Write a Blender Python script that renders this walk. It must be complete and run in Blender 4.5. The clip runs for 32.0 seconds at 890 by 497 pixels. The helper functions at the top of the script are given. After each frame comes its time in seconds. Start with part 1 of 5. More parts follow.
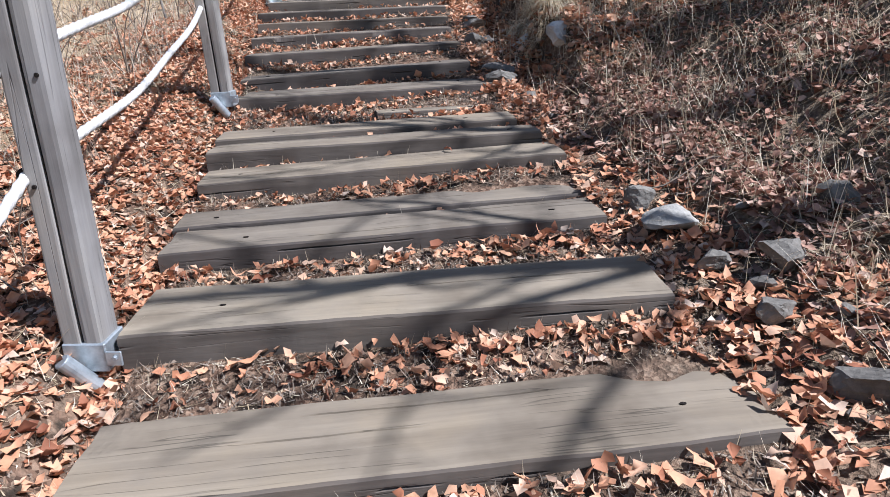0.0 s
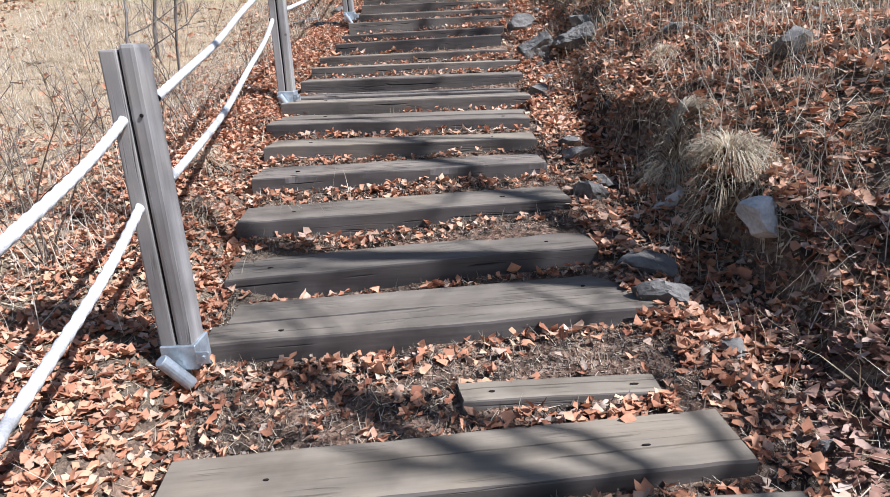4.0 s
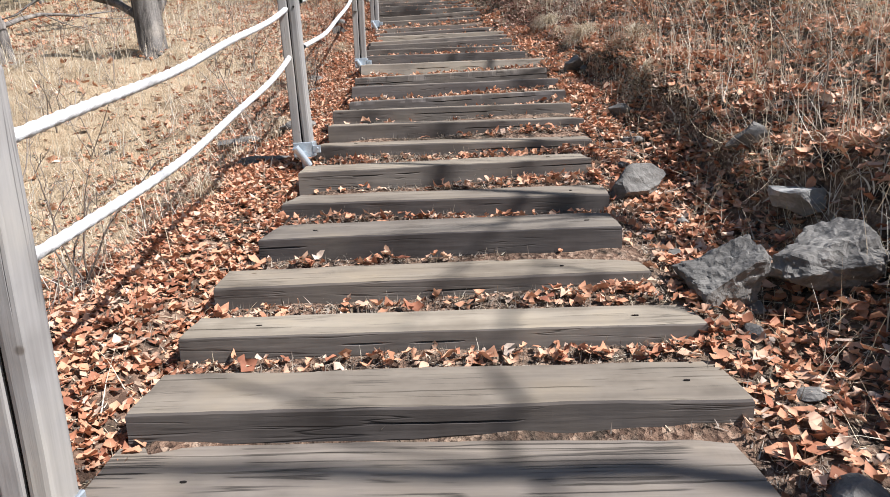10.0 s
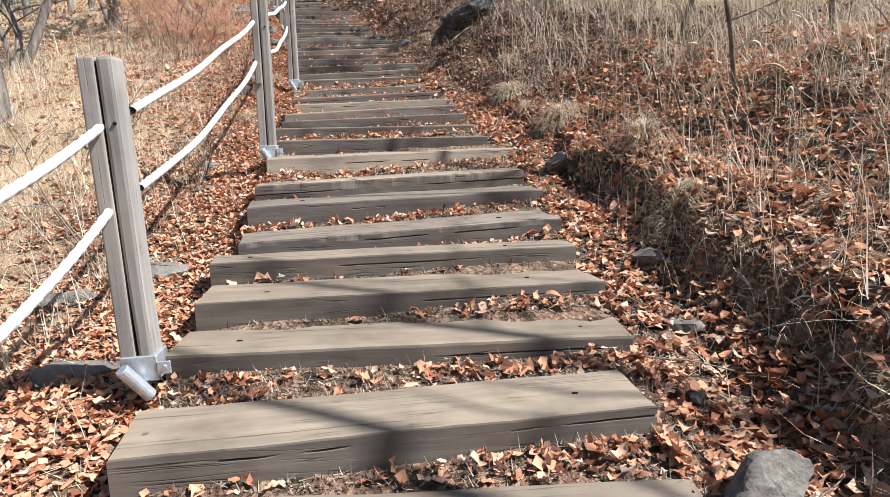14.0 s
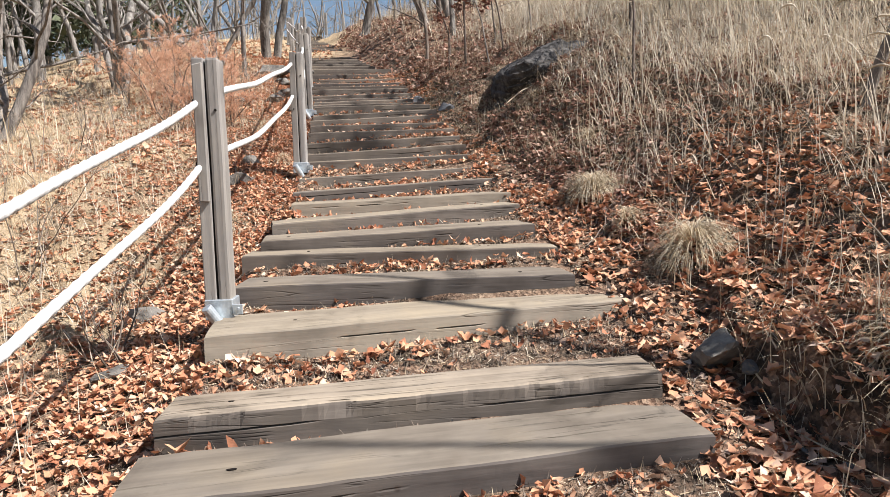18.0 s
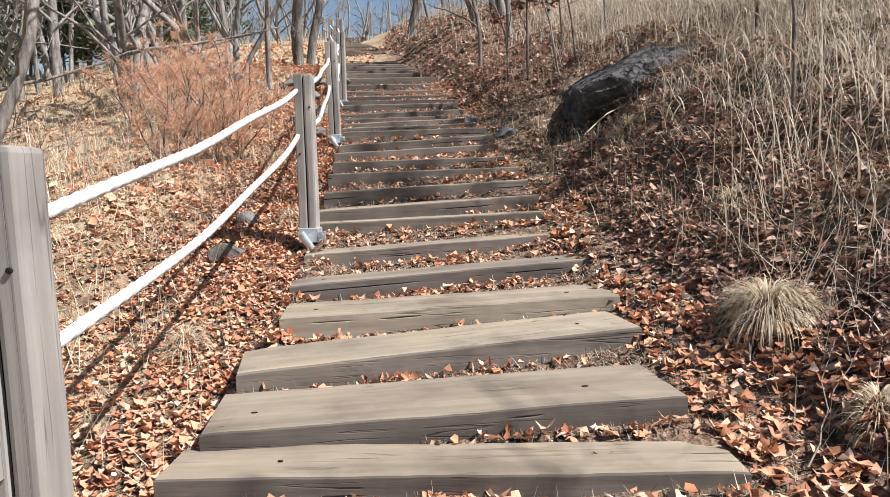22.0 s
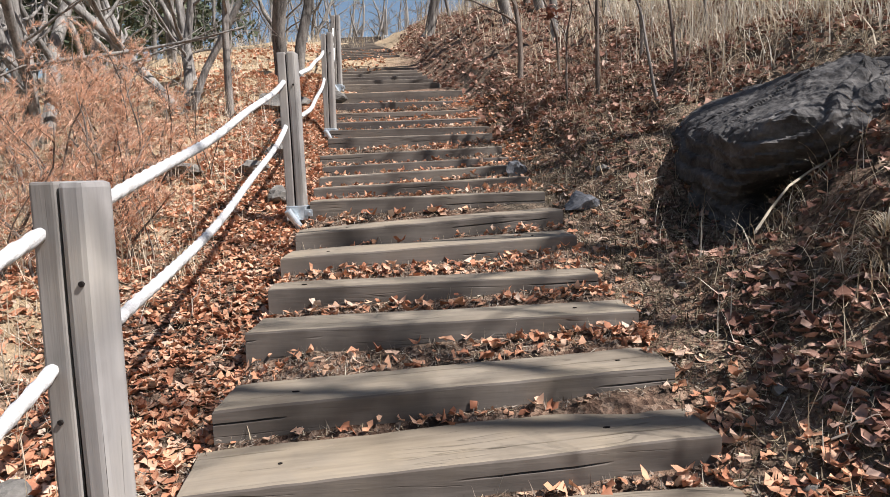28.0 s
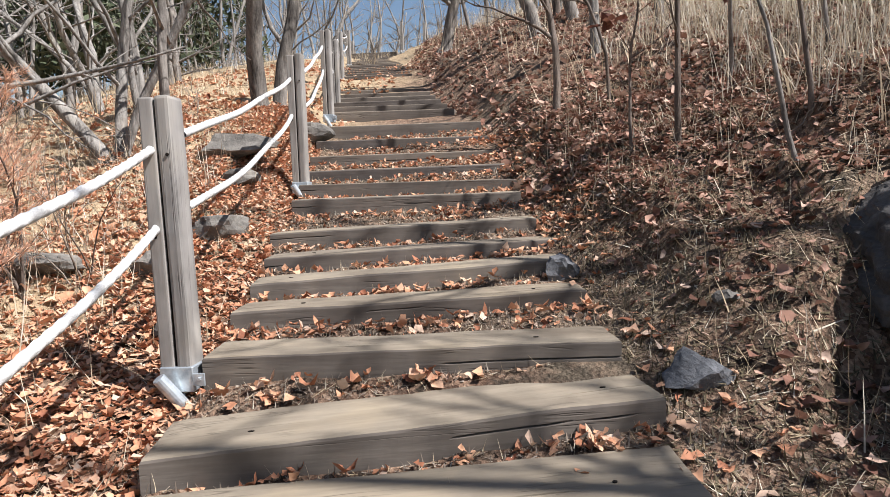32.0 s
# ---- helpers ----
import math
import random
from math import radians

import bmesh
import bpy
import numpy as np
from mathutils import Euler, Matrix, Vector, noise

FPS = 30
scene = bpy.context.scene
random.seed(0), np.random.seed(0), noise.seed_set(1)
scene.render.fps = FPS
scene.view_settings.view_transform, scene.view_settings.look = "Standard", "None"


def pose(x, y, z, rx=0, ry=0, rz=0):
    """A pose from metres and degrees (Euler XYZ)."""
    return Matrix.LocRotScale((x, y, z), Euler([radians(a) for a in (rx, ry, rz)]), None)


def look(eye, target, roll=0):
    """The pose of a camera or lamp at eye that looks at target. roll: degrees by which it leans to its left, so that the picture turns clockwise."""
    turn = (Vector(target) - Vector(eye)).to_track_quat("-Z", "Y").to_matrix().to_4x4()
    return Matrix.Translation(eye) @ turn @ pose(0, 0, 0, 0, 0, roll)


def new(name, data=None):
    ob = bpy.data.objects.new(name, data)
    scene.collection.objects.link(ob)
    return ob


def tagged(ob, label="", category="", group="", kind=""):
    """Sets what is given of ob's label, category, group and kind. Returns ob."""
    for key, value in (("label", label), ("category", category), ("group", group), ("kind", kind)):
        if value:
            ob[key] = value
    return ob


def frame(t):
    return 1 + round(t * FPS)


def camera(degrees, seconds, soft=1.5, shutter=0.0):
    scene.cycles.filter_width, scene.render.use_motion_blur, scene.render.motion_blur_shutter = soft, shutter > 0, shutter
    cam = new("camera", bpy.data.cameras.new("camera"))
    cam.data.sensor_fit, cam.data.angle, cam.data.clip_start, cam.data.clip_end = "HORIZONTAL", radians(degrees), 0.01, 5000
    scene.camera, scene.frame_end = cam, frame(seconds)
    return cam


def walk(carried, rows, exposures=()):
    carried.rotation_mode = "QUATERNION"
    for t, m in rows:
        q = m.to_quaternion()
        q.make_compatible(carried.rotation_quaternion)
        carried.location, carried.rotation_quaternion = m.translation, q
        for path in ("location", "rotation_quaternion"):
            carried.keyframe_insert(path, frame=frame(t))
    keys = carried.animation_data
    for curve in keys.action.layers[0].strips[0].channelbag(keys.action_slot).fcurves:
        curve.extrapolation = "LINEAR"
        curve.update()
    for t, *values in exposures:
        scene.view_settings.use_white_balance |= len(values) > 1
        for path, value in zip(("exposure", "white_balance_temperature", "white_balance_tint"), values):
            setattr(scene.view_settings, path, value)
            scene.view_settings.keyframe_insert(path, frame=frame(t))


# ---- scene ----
cam = camera(69.2, 32.0, soft=0.6)
METRES, EYE, TILT, LEAN, TURN = 18.5, 1.3, 0.0, 0.0, 0.0
EXPOSURES = [(0.0, 0.95, 5620, 14), (1.0, 0.9, 5520, 14), (2.0, 0.84, 5520, 14), (3.0, 0.92, 5520, 14), (6.0, 1.1, 5670, 14), (10.0, 1.08, 5950, 13), (14.0, 1.18, 6180, 13), (18.0, 1.2, 6380, 13), (24.0, 1.12, 6230, 13), (28.0, 1.05, 6230, 14), (32.0, 1.11, 6180, 13)]
ROWS = [
    (0.0, 0.0, 0.0, 0.0, -0.85, -20.41, 2.3),
    (0.5, 0.003, 0.0168, 0.0054, -0.14, -20.09, 2.47),
    (1.0, -0.0, 0.0286, 0.0058, 0.45, -19.51, 2.67),
    (1.5, -0.0062, 0.0423, 0.0137, 0.39, -19.22, 2.87),
    (2.0, -0.0075, 0.0533, 0.0128, 0.23, -19.0, 2.83),
    (2.5, -0.0075, 0.0693, 0.0176, 0.51, -18.76, 2.54),
    (3.0, -0.0137, 0.0891, 0.0172, 0.71, -18.13, 2.32),
    (3.5, -0.0194, 0.107, 0.0245, 1.11, -18.05, 2.19),
    (5.5, -0.0221, 0.1797, 0.0365, 0.3, -17.99, 2.05),
    (6.0, -0.0223, 0.1997, 0.0361, 0.25, -17.7, 1.74),
    (6.5, -0.0232, 0.2147, 0.0427, 0.54, -16.94, 1.74),
    (7.0, -0.0318, 0.2367, 0.0424, 0.61, -15.83, 1.59),
    (7.5, -0.0363, 0.2517, 0.0483, 0.98, -15.26, 1.73),
    (8.0, -0.0392, 0.2759, 0.044, 1.28, -14.94, 1.8),
    (8.5, -0.0381, 0.291, 0.0541, 1.22, -14.89, 1.91),
    (9.0, -0.0407, 0.3081, 0.0545, 0.5, -14.64, 1.75),
    (9.5, -0.0425, 0.3219, 0.0616, 0.04, -13.86, 1.73),
    (10.0, -0.0414, 0.3397, 0.0645, -0.37, -13.08, 1.68),
    (10.5, -0.0418, 0.3512, 0.0706, -0.6, -12.2, 1.5),
    (11.0, -0.0458, 0.3665, 0.0736, -2.22, -11.92, 1.5),
    (11.5, -0.0443, 0.3765, 0.0761, -5.77, -11.63, 1.2),
    (12.0, -0.0401, 0.3888, 0.0815, -6.87, -11.31, 1.12),
    (12.5, -0.0431, 0.4008, 0.0828, -6.9, -10.85, 0.98),
    (13.0, -0.0482, 0.414, 0.0884, -6.78, -10.49, 0.92),
    (13.5, -0.0465, 0.4315, 0.085, -6.33, -10.6, 0.9),
    (14.0, -0.043, 0.4458, 0.0952, -6.4, -10.57, 1.0),
    (14.5, -0.0443, 0.4608, 0.0954, -6.13, -9.96, 1.13),
    (16.5, -0.0397, 0.5133, 0.1121, -4.52, -7.21, 1.79),
    (17.0, -0.0365, 0.5281, 0.1124, -3.76, -6.47, 1.44),
    (17.5, -0.0316, 0.5454, 0.1164, -3.12, -6.29, 1.08),
    (18.0, -0.0354, 0.5637, 0.1198, -2.74, -6.27, 1.23),
    (18.5, -0.0352, 0.5768, 0.1237, -2.28, -5.97, 1.23),
    (19.0, -0.0325, 0.5924, 0.1282, -0.15, -6.24, 1.06),
    (19.5, -0.0374, 0.6087, 0.1324, 0.4, -6.9, 0.85),
    (20.0, -0.038, 0.6167, 0.1379, 0.34, -7.0, 0.9),
    (20.5, -0.0354, 0.628, 0.1399, 0.72, -6.85, 0.85),
    (21.0, -0.0361, 0.6405, 0.142, 1.28, -6.71, 0.97),
    (21.5, -0.0405, 0.6539, 0.1474, 1.25, -6.46, 0.99),
    (22.0, -0.0375, 0.6669, 0.1473, 1.37, -6.39, 1.0),
    (22.5, -0.0352, 0.6783, 0.1514, 1.96, -6.28, 1.11),
    (23.0, -0.0381, 0.6923, 0.1559, 2.16, -6.14, 1.16),
    (23.5, -0.0371, 0.7041, 0.1582, 2.05, -6.23, 1.27),
    (24.0, -0.0342, 0.7174, 0.1633, 2.02, -6.32, 1.31),
    (24.5, -0.0382, 0.7303, 0.1632, 2.12, -6.22, 1.34),
    (25.0, -0.0444, 0.7428, 0.1695, 2.39, -6.27, 1.23),
    (25.5, -0.0446, 0.7621, 0.1681, 2.45, -6.47, 1.24),
    (27.5, -0.0442, 0.8194, 0.183, 2.09, -6.74, 1.14),
    (28.0, -0.0453, 0.8315, 0.1847, 3.22, -6.61, 1.32),
    (28.5, -0.0492, 0.8468, 0.1904, 3.9, -6.6, 1.32),
    (29.0, -0.048, 0.8614, 0.1906, 4.38, -6.62, 1.46),
    (29.5, -0.045, 0.8763, 0.1947, 4.58, -6.65, 1.48),
    (30.0, -0.047, 0.8906, 0.1975, 4.62, -6.6, 1.59),
    (30.5, -0.0472, 0.9034, 0.1998, 4.6, -6.56, 1.73),
    (31.0, -0.0429, 0.9172, 0.2027, 4.73, -6.5, 1.63),
    (31.5, -0.0428, 0.9267, 0.2068, 5.2, -5.88, 1.76),
    (32.0, -0.0452, 0.9421, 0.2102, 5.28, -5.51, 1.66),
]
walk(cam, [(t, pose(0, 0, EYE, TILT, LEAN, TURN) @ pose(METRES * x, METRES * y, METRES * z, 90 + pitch, roll, yaw)) for t, x, y, z, yaw, pitch, roll in ROWS],
     exposures=EXPOSURES)

# ---- world and sun ----
SUN_ELEV, SUN_FROM = 51.0, 110.0        # degrees above the horizon; compass bearing that the sun stands at (from +y towards +x)
world = bpy.data.worlds.new("sky")
scene.world = world
world.use_nodes = True
wn, wl = world.node_tree.nodes, world.node_tree.links
sky = wn.new("ShaderNodeTexSky")
sky.sky_type = "NISHITA"
sky.sun_disc = False
sky.sun_elevation = radians(SUN_ELEV)
sky.sun_rotation = radians(SUN_FROM)
sky.air_density, sky.dust_density, sky.ozone_density = 1.2, 1.2, 1.5
wl.new(sky.outputs[0], wn["Background"].inputs[0])
wn["Background"].inputs[1].default_value = 0.05
sun = new("sun", bpy.data.lights.new("sun", "SUN"))
sun.data.energy, sun.data.angle, sun.data.color = 5.0, radians(0.53), (1.0, 0.968, 0.922)
SUN_DIR = Vector((math.sin(radians(SUN_FROM)) * math.cos(radians(SUN_ELEV)), math.cos(radians(SUN_FROM)) * math.cos(radians(SUN_ELEV)), math.sin(radians(SUN_ELEV))))
sun.matrix_world = look(SUN_DIR * 60, (0, 0, 0))


# ---- materials ----
def mat(name, rough=0.85, spec=0.3, metal=0.0):
    m = bpy.data.materials.new(name)
    m.use_nodes = True
    b = m.node_tree.nodes["Principled BSDF"]
    b.inputs["Roughness"].default_value = rough
    b.inputs["Specular IOR Level"].default_value = spec
    b.inputs["Metallic"].default_value = metal
    return m, m.node_tree.nodes, m.node_tree.links, b


def node(nodes, kind, **inputs):
    n = nodes.new(kind)
    for k, v in inputs.items():
        n.inputs[k.replace("_", " ")].default_value = v
    return n


def noise_tex(nodes, links, vec, scale, detail=4.0, rough=0.55, stretch=None):
    n = node(nodes, "ShaderNodeTexNoise", Scale=scale, Detail=detail, Roughness=rough)
    if stretch:
        mp = nodes.new("ShaderNodeMapping")
        mp.inputs["Scale"].default_value = stretch
        links.new(vec, mp.inputs["Vector"])
        vec = mp.outputs[0]
    links.new(vec, n.inputs["Vector"])
    return n.outputs["Fac"]


def ramp(nodes, links, fac, stops):
    r = nodes.new("ShaderNodeValToRGB")
    e = r.color_ramp.elements
    while len(e) < len(stops):
        e.new(0.5)
    for k, (p, c) in enumerate(stops):
        e[k].position, e[k].color = p, (*c, 1)
    links.new(fac, r.inputs[0])
    return r.outputs[0]


def mix(nodes, links, fac, a, b, mode="MIX"):
    n = nodes.new("ShaderNodeMix")
    n.data_type, n.blend_type = "RGBA", mode
    for sock, v in ((n.inputs[0], fac), (n.inputs[6], a), (n.inputs[7], b)):
        if isinstance(v, (float, int)):
            sock.default_value = v
        elif isinstance(v, tuple):
            sock.default_value = (*v, 1)
        else:
            links.new(v, sock)
    return n.outputs[2]


def math_n(nodes, links, op, a, b=0.5):
    n = nodes.new("ShaderNodeMath")
    n.operation = op
    for sock, v in ((n.inputs[0], a), (n.inputs[1], b)):
        if isinstance(v, (float, int)):
            sock.default_value = v
        else:
            links.new(v, sock)
    return n.outputs[0]


def bump(nodes, links, bsdf, height, strength, dist):
    b = node(nodes, "ShaderNodeBump", Strength=strength, Distance=dist)
    links.new(height, b.inputs["Height"])
    links.new(b.outputs[0], bsdf.inputs["Normal"])


def object_coords(nodes, links):
    """Object coordinates shifted by the object's own random number, so that alike pieces differ."""
    tc, info = nodes.new("ShaderNodeTexCoord"), nodes.new("ShaderNodeObjectInfo")
    sc = nodes.new("ShaderNodeVectorMath")
    sc.operation = "MULTIPLY"
    sc.inputs[1].default_value = (37.0, 23.0, 51.0)
    links.new(info.outputs["Random"], sc.inputs[0])
    ad = nodes.new("ShaderNodeVectorMath")
    links.new(tc.outputs["Object"], ad.inputs[0])
    links.new(sc.outputs[0], ad.inputs[1])
    return ad.outputs[0], info.outputs["Random"]


def wood_material(name, dark, mid, light, along, crack=1.0, spread=0.25):
    """Weathered timber: long grain, checks along the grain, stains; along: the stretch of the grain axis."""
    m, n, l, b = mat(name, 0.88, 0.2)
    v, rnd = object_coords(n, l)
    grain = noise_tex(n, l, v, 9.0, 6.0, 0.65, along)
    fine = noise_tex(n, l, v, 60.0, 3.0, 0.6, along)
    blotch = noise_tex(n, l, v, 2.4, 4.0, 0.6)
    base = ramp(n, l, grain, [(0.28, dark), (0.5, mid), (0.72, light)])
    base = mix(n, l, math_n(n, l, "MULTIPLY", fine, 0.4), base, tuple(c * 0.55 for c in mid), "MIX")
    stain = ramp(n, l, blotch, [(0.28, (0.58, 0.555, 0.535)), (0.5, (1, 1, 1)), (0.72, (1.2, 1.16, 1.06))])
    base = mix(n, l, 0.8, base, stain, "MULTIPLY")
    tone = ramp(n, l, rnd, [(0.0, (1 - spread, 1 - spread, 1 - spread * 0.9)), (0.5, (1.0, 0.97, 0.93)), (1.0, (1 + spread * 0.5, 1 + spread * 0.45, 1 + spread * 0.3))])
    base = mix(n, l, 1.0, base, tone, "MULTIPLY")
    # checks: thin dark lines that follow the grain
    ck = noise_tex(n, l, v, 17.0, 2.0, 0.5, tuple(s * (1.0 if s > 0.9 else 0.55) for s in along))
    ck = math_n(n, l, "ABSOLUTE", math_n(n, l, "SUBTRACT", ck, 0.5))
    ck = ramp(n, l, ck, [(0.0, (0, 0, 0)), (0.006 * crack, (0.5, 0.5, 0.5)), (0.014 * crack, (1, 1, 1))])
    gate = ramp(n, l, noise_tex(n, l, v, 3.1, 2.0, 0.5), [(0.42, (0, 0, 0)), (0.52, (1, 1, 1))] if crack < 2 else [(0.47, (0, 0, 0)), (0.56, (1, 1, 1))])
    ck = mix(n, l, gate, ck, (1, 1, 1))
    base = mix(n, l, 0.4 if crack < 2 else 0.65, base, ck, "MULTIPLY")
    # knots
    vo = node(n, "ShaderNodeTexVoronoi", Scale=2.3)
    l.new(v, vo.inputs["Vector"])
    kn = ramp(n, l, vo.outputs["Distance"], [(0.0, (0.2, 0.16, 0.12)), (0.02, (0.4, 0.33, 0.27)), (0.035, (1, 1, 1))])
    base = mix(n, l, 0.7, base, kn, "MULTIPLY")
    l.new(base, b.inputs["Base Color"])
    h = math_n(n, l, "ADD", math_n(n, l, "MULTIPLY", grain, 0.6), math_n(n, l, "MULTIPLY", fine, 0.35))
    h = math_n(n, l, "ADD", h, math_n(n, l, "MULTIPLY", ck, 0.9))
    bump(n, l, b, h, 0.5 if crack < 2 else 0.9, 0.006)
    return m


# tops paler, fronts darker: part wear, part the fall of light put into colour
M_TIE = wood_material("bleached_lit_tread", (0.150, 0.126, 0.098), (0.216, 0.184, 0.142), (0.285, 0.245, 0.188), (0.07, 1.0, 1.0))
M_FACE = wood_material("weathered_dim_face", (0.075, 0.064, 0.056), (0.125, 0.108, 0.094), (0.185, 0.161, 0.138), (0.07, 1.0, 1.0))
M_SAWN = wood_material("sawn_face", (0.15, 0.131, 0.108), (0.235, 0.206, 0.168), (0.31, 0.275, 0.225), (0.07, 1.0, 1.0))
M_WORN = wood_material("worn_tie", (0.125, 0.104, 0.084), (0.24, 0.204, 0.162), (0.335, 0.285, 0.222), (0.06, 1.3, 1.3), 3.0)
M_POST = wood_material("grey_post", (0.16, 0.15, 0.138), (0.269, 0.256, 0.24), (0.352, 0.336, 0.314), (1.0, 1.0, 0.05), 0.8, 0.12)


def soil_material():
    m, n, l, b = mat("leafy_soil", 0.95, 0.1)
    tc = n.new("ShaderNodeTexCoord")
    v = tc.outputs["Object"]
    big = noise_tex(n, l, v, 0.55, 3.0, 0.55)
    mid = noise_tex(n, l, v, 7.0, 5.0, 0.65)
    fine = noise_tex(n, l, v, 70.0, 4.0, 0.7)
    vo = node(n, "ShaderNodeTexVoronoi", Scale=48.0)
    l.new(v, vo.inputs["Vector"])
    litter = ramp(n, l, vo.outputs["Color"], [(0.15, (0.09, 0.054, 0.037)), (0.4, (0.175, 0.108, 0.072)), (0.65, (0.27, 0.175, 0.118)), (0.9, (0.35, 0.25, 0.175))])
    earth = ramp(n, l, mid, [(0.3, (0.0378, 0.0286, 0.021)), (0.55, (0.084, 0.063, 0.0462)), (0.75, (0.151, 0.12, 0.0861))])
    straw = ramp(n, l, fine, [(0.3, (0.11, 0.0825, 0.0578)), (0.7, (0.253, 0.204, 0.143))])
    c = mix(n, l, ramp(n, l, mid, [(0.38, (0, 0, 0)), (0.52, (1, 1, 1))]), earth, litter)
    c = mix(n, l, ramp(n, l, big, [(0.52, (0, 0, 0)), (0.68, (0.75, 0.75, 0.75))]), c, straw)
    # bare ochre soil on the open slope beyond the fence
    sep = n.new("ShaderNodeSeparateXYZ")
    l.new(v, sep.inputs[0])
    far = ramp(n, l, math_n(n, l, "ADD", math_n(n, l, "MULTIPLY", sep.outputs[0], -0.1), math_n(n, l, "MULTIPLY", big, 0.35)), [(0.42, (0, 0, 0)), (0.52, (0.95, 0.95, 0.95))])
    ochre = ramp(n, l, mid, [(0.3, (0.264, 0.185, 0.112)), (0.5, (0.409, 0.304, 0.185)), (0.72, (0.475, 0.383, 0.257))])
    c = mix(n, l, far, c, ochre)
    mat_r = ramp(n, l, math_n(n, l, "ADD", math_n(n, l, "MULTIPLY", sep.outputs[0], 0.1), math_n(n, l, "MULTIPLY", mid, 0.2)), [(0.18, (0, 0, 0)), (0.28, (0.8, 0.8, 0.8))])
    c = mix(n, l, mat_r, c, straw)
    c = mix(n, l, 0.6, c, ramp(n, l, fine, [(0.25, (0.45, 0.45, 0.45)), (0.7, (1.25, 1.25, 1.25))]), "MULTIPLY")
    l.new(c, b.inputs["Base Color"])
    h = math_n(n, l, "ADD", math_n(n, l, "MULTIPLY", vo.outputs["Distance"], 0.7), fine)
    bump(n, l, b, h, 1.0, 0.02)
    return m


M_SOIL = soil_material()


def island_material(name, stops, rough=0.8, spec=0.2, grain=0.35, scale=30.0, thin=0.0):
    """For swarms joined in one mesh: each island takes its own tone."""
    m, n, l, b = mat(name, rough, spec)
    geo = n.new("ShaderNodeNewGeometry")
    tc = n.new("ShaderNodeTexCoord")
    c = ramp(n, l, geo.outputs["Random Per Island"], stops)
    f = noise_tex(n, l, tc.outputs["Object"], scale, 3.0, 0.6)
    c = mix(n, l, grain, c, ramp(n, l, f, [(0.3, (0.4, 0.4, 0.4)), (0.7, (1.2, 1.2, 1.2))]), "MULTIPLY")
    l.new(c, b.inputs["Base Color"])
    if thin:                                             # light that comes through a dry blade or leaf
        tr, ms = n.new("ShaderNodeBsdfTranslucent"), n.new("ShaderNodeMixShader")
        ms.inputs[0].default_value = thin
        l.new(c, tr.inputs["Color"])
        l.new(b.outputs[0], ms.inputs[1])
        l.new(tr.outputs[0], ms.inputs[2])
        l.new(ms.outputs[0], n["Material Output"].inputs["Surface"])
    return m


M_LEAF = island_material("dead_leaves", [(0.0, (0.20, 0.075, 0.043)), (0.12, (0.36, 0.152, 0.082)), (0.4, (0.51, 0.25, 0.14)), (0.7, (0.58, 0.325, 0.195)), (0.92, (0.58, 0.39, 0.27)), (1.0, (0.56, 0.44, 0.34))], 0.7, 0.2, 0.3, 45.0, 0.14)
M_LEAF_BANK = island_material("faded_bank_leaves", [(0.0, (0.105, 0.0496, 0.036)), (0.35, (0.26, 0.138, 0.097)), (0.7, (0.40, 0.245, 0.18)), (1.0, (0.48, 0.35, 0.27))], 0.8, 0.1, 0.3, 45.0, 0.14)
M_LEAF_DARK = island_material("dark_red_leaves", [(0.0, (0.0864, 0.0396, 0.0302)), (0.5, (0.194, 0.0828, 0.0576)), (1.0, (0.302, 0.158, 0.108))], 0.75, 0.25, 0.3, 45.0, 0.14)
M_STRAW = island_material("dry_grass", [(0.0, (0.30, 0.22, 0.135)), (0.3, (0.47, 0.37, 0.235)), (0.65, (0.59, 0.495, 0.35)), (1.0, (0.65, 0.59, 0.47))], 0.75, 0.25, 0.25, 20.0, 0.25)
M_TWIG = island_material("dead_twigs", [(0.0, (0.0868, 0.0651, 0.0496)), (0.5, (0.186, 0.149, 0.118)), (1.0, (0.322, 0.279, 0.229))], 0.9, 0.15, 0.4, 60.0)
M_SHRUB = island_material("rusty_needles", [(0.0, (0.58, 0.29, 0.17)), (0.5, (0.68, 0.42, 0.28)), (1.0, (0.70, 0.53, 0.40))], 0.75, 0.15, 0.1, 30.0, 0.5)


def bark_material(name, dark, light, scale=14.0):
    m, n, l, b = mat(name, 0.92, 0.15)
    v, rnd = object_coords(n, l)
    a = noise_tex(n, l, v, scale, 5.0, 0.65, (1.0, 1.0, 0.18))
    f = noise_tex(n, l, v, scale * 5, 3.0, 0.6)
    c = ramp(n, l, a, [(0.32, dark), (0.5, tuple((p + q) / 2 for p, q in zip(dark, light))), (0.68, light)])
    lich = ramp(n, l, noise_tex(n, l, v, 3.0, 4.0, 0.6), [(0.55, (1, 1, 1)), (0.7, (1.35, 1.32, 1.25))])
    c = mix(n, l, 1.0, c, lich, "MULTIPLY")
    c = mix(n, l, 0.5, c, ramp(n, l, f, [(0.3, (0.5, 0.5, 0.5)), (0.7, (1.15, 1.15, 1.15))]), "MULTIPLY")
    l.new(c, b.inputs["Base Color"])
    bump(n, l, b, a, 1.0, 0.03)
    return m


M_BARK = bark_material("grey_bark", (0.068, 0.0578, 0.051), (0.272, 0.245, 0.214))
M_BARK_DARK = bark_material("dark_rough_bark", (0.0306, 0.0258, 0.0224), (0.204, 0.184, 0.16), 9.0)
M_BARK_PALE = bark_material("pale_bark", (0.0884, 0.0782, 0.068), (0.313, 0.292, 0.262))
M_BARK_BROWN = bark_material("brown_bark", (0.051, 0.0388, 0.0306), (0.197, 0.16, 0.133))


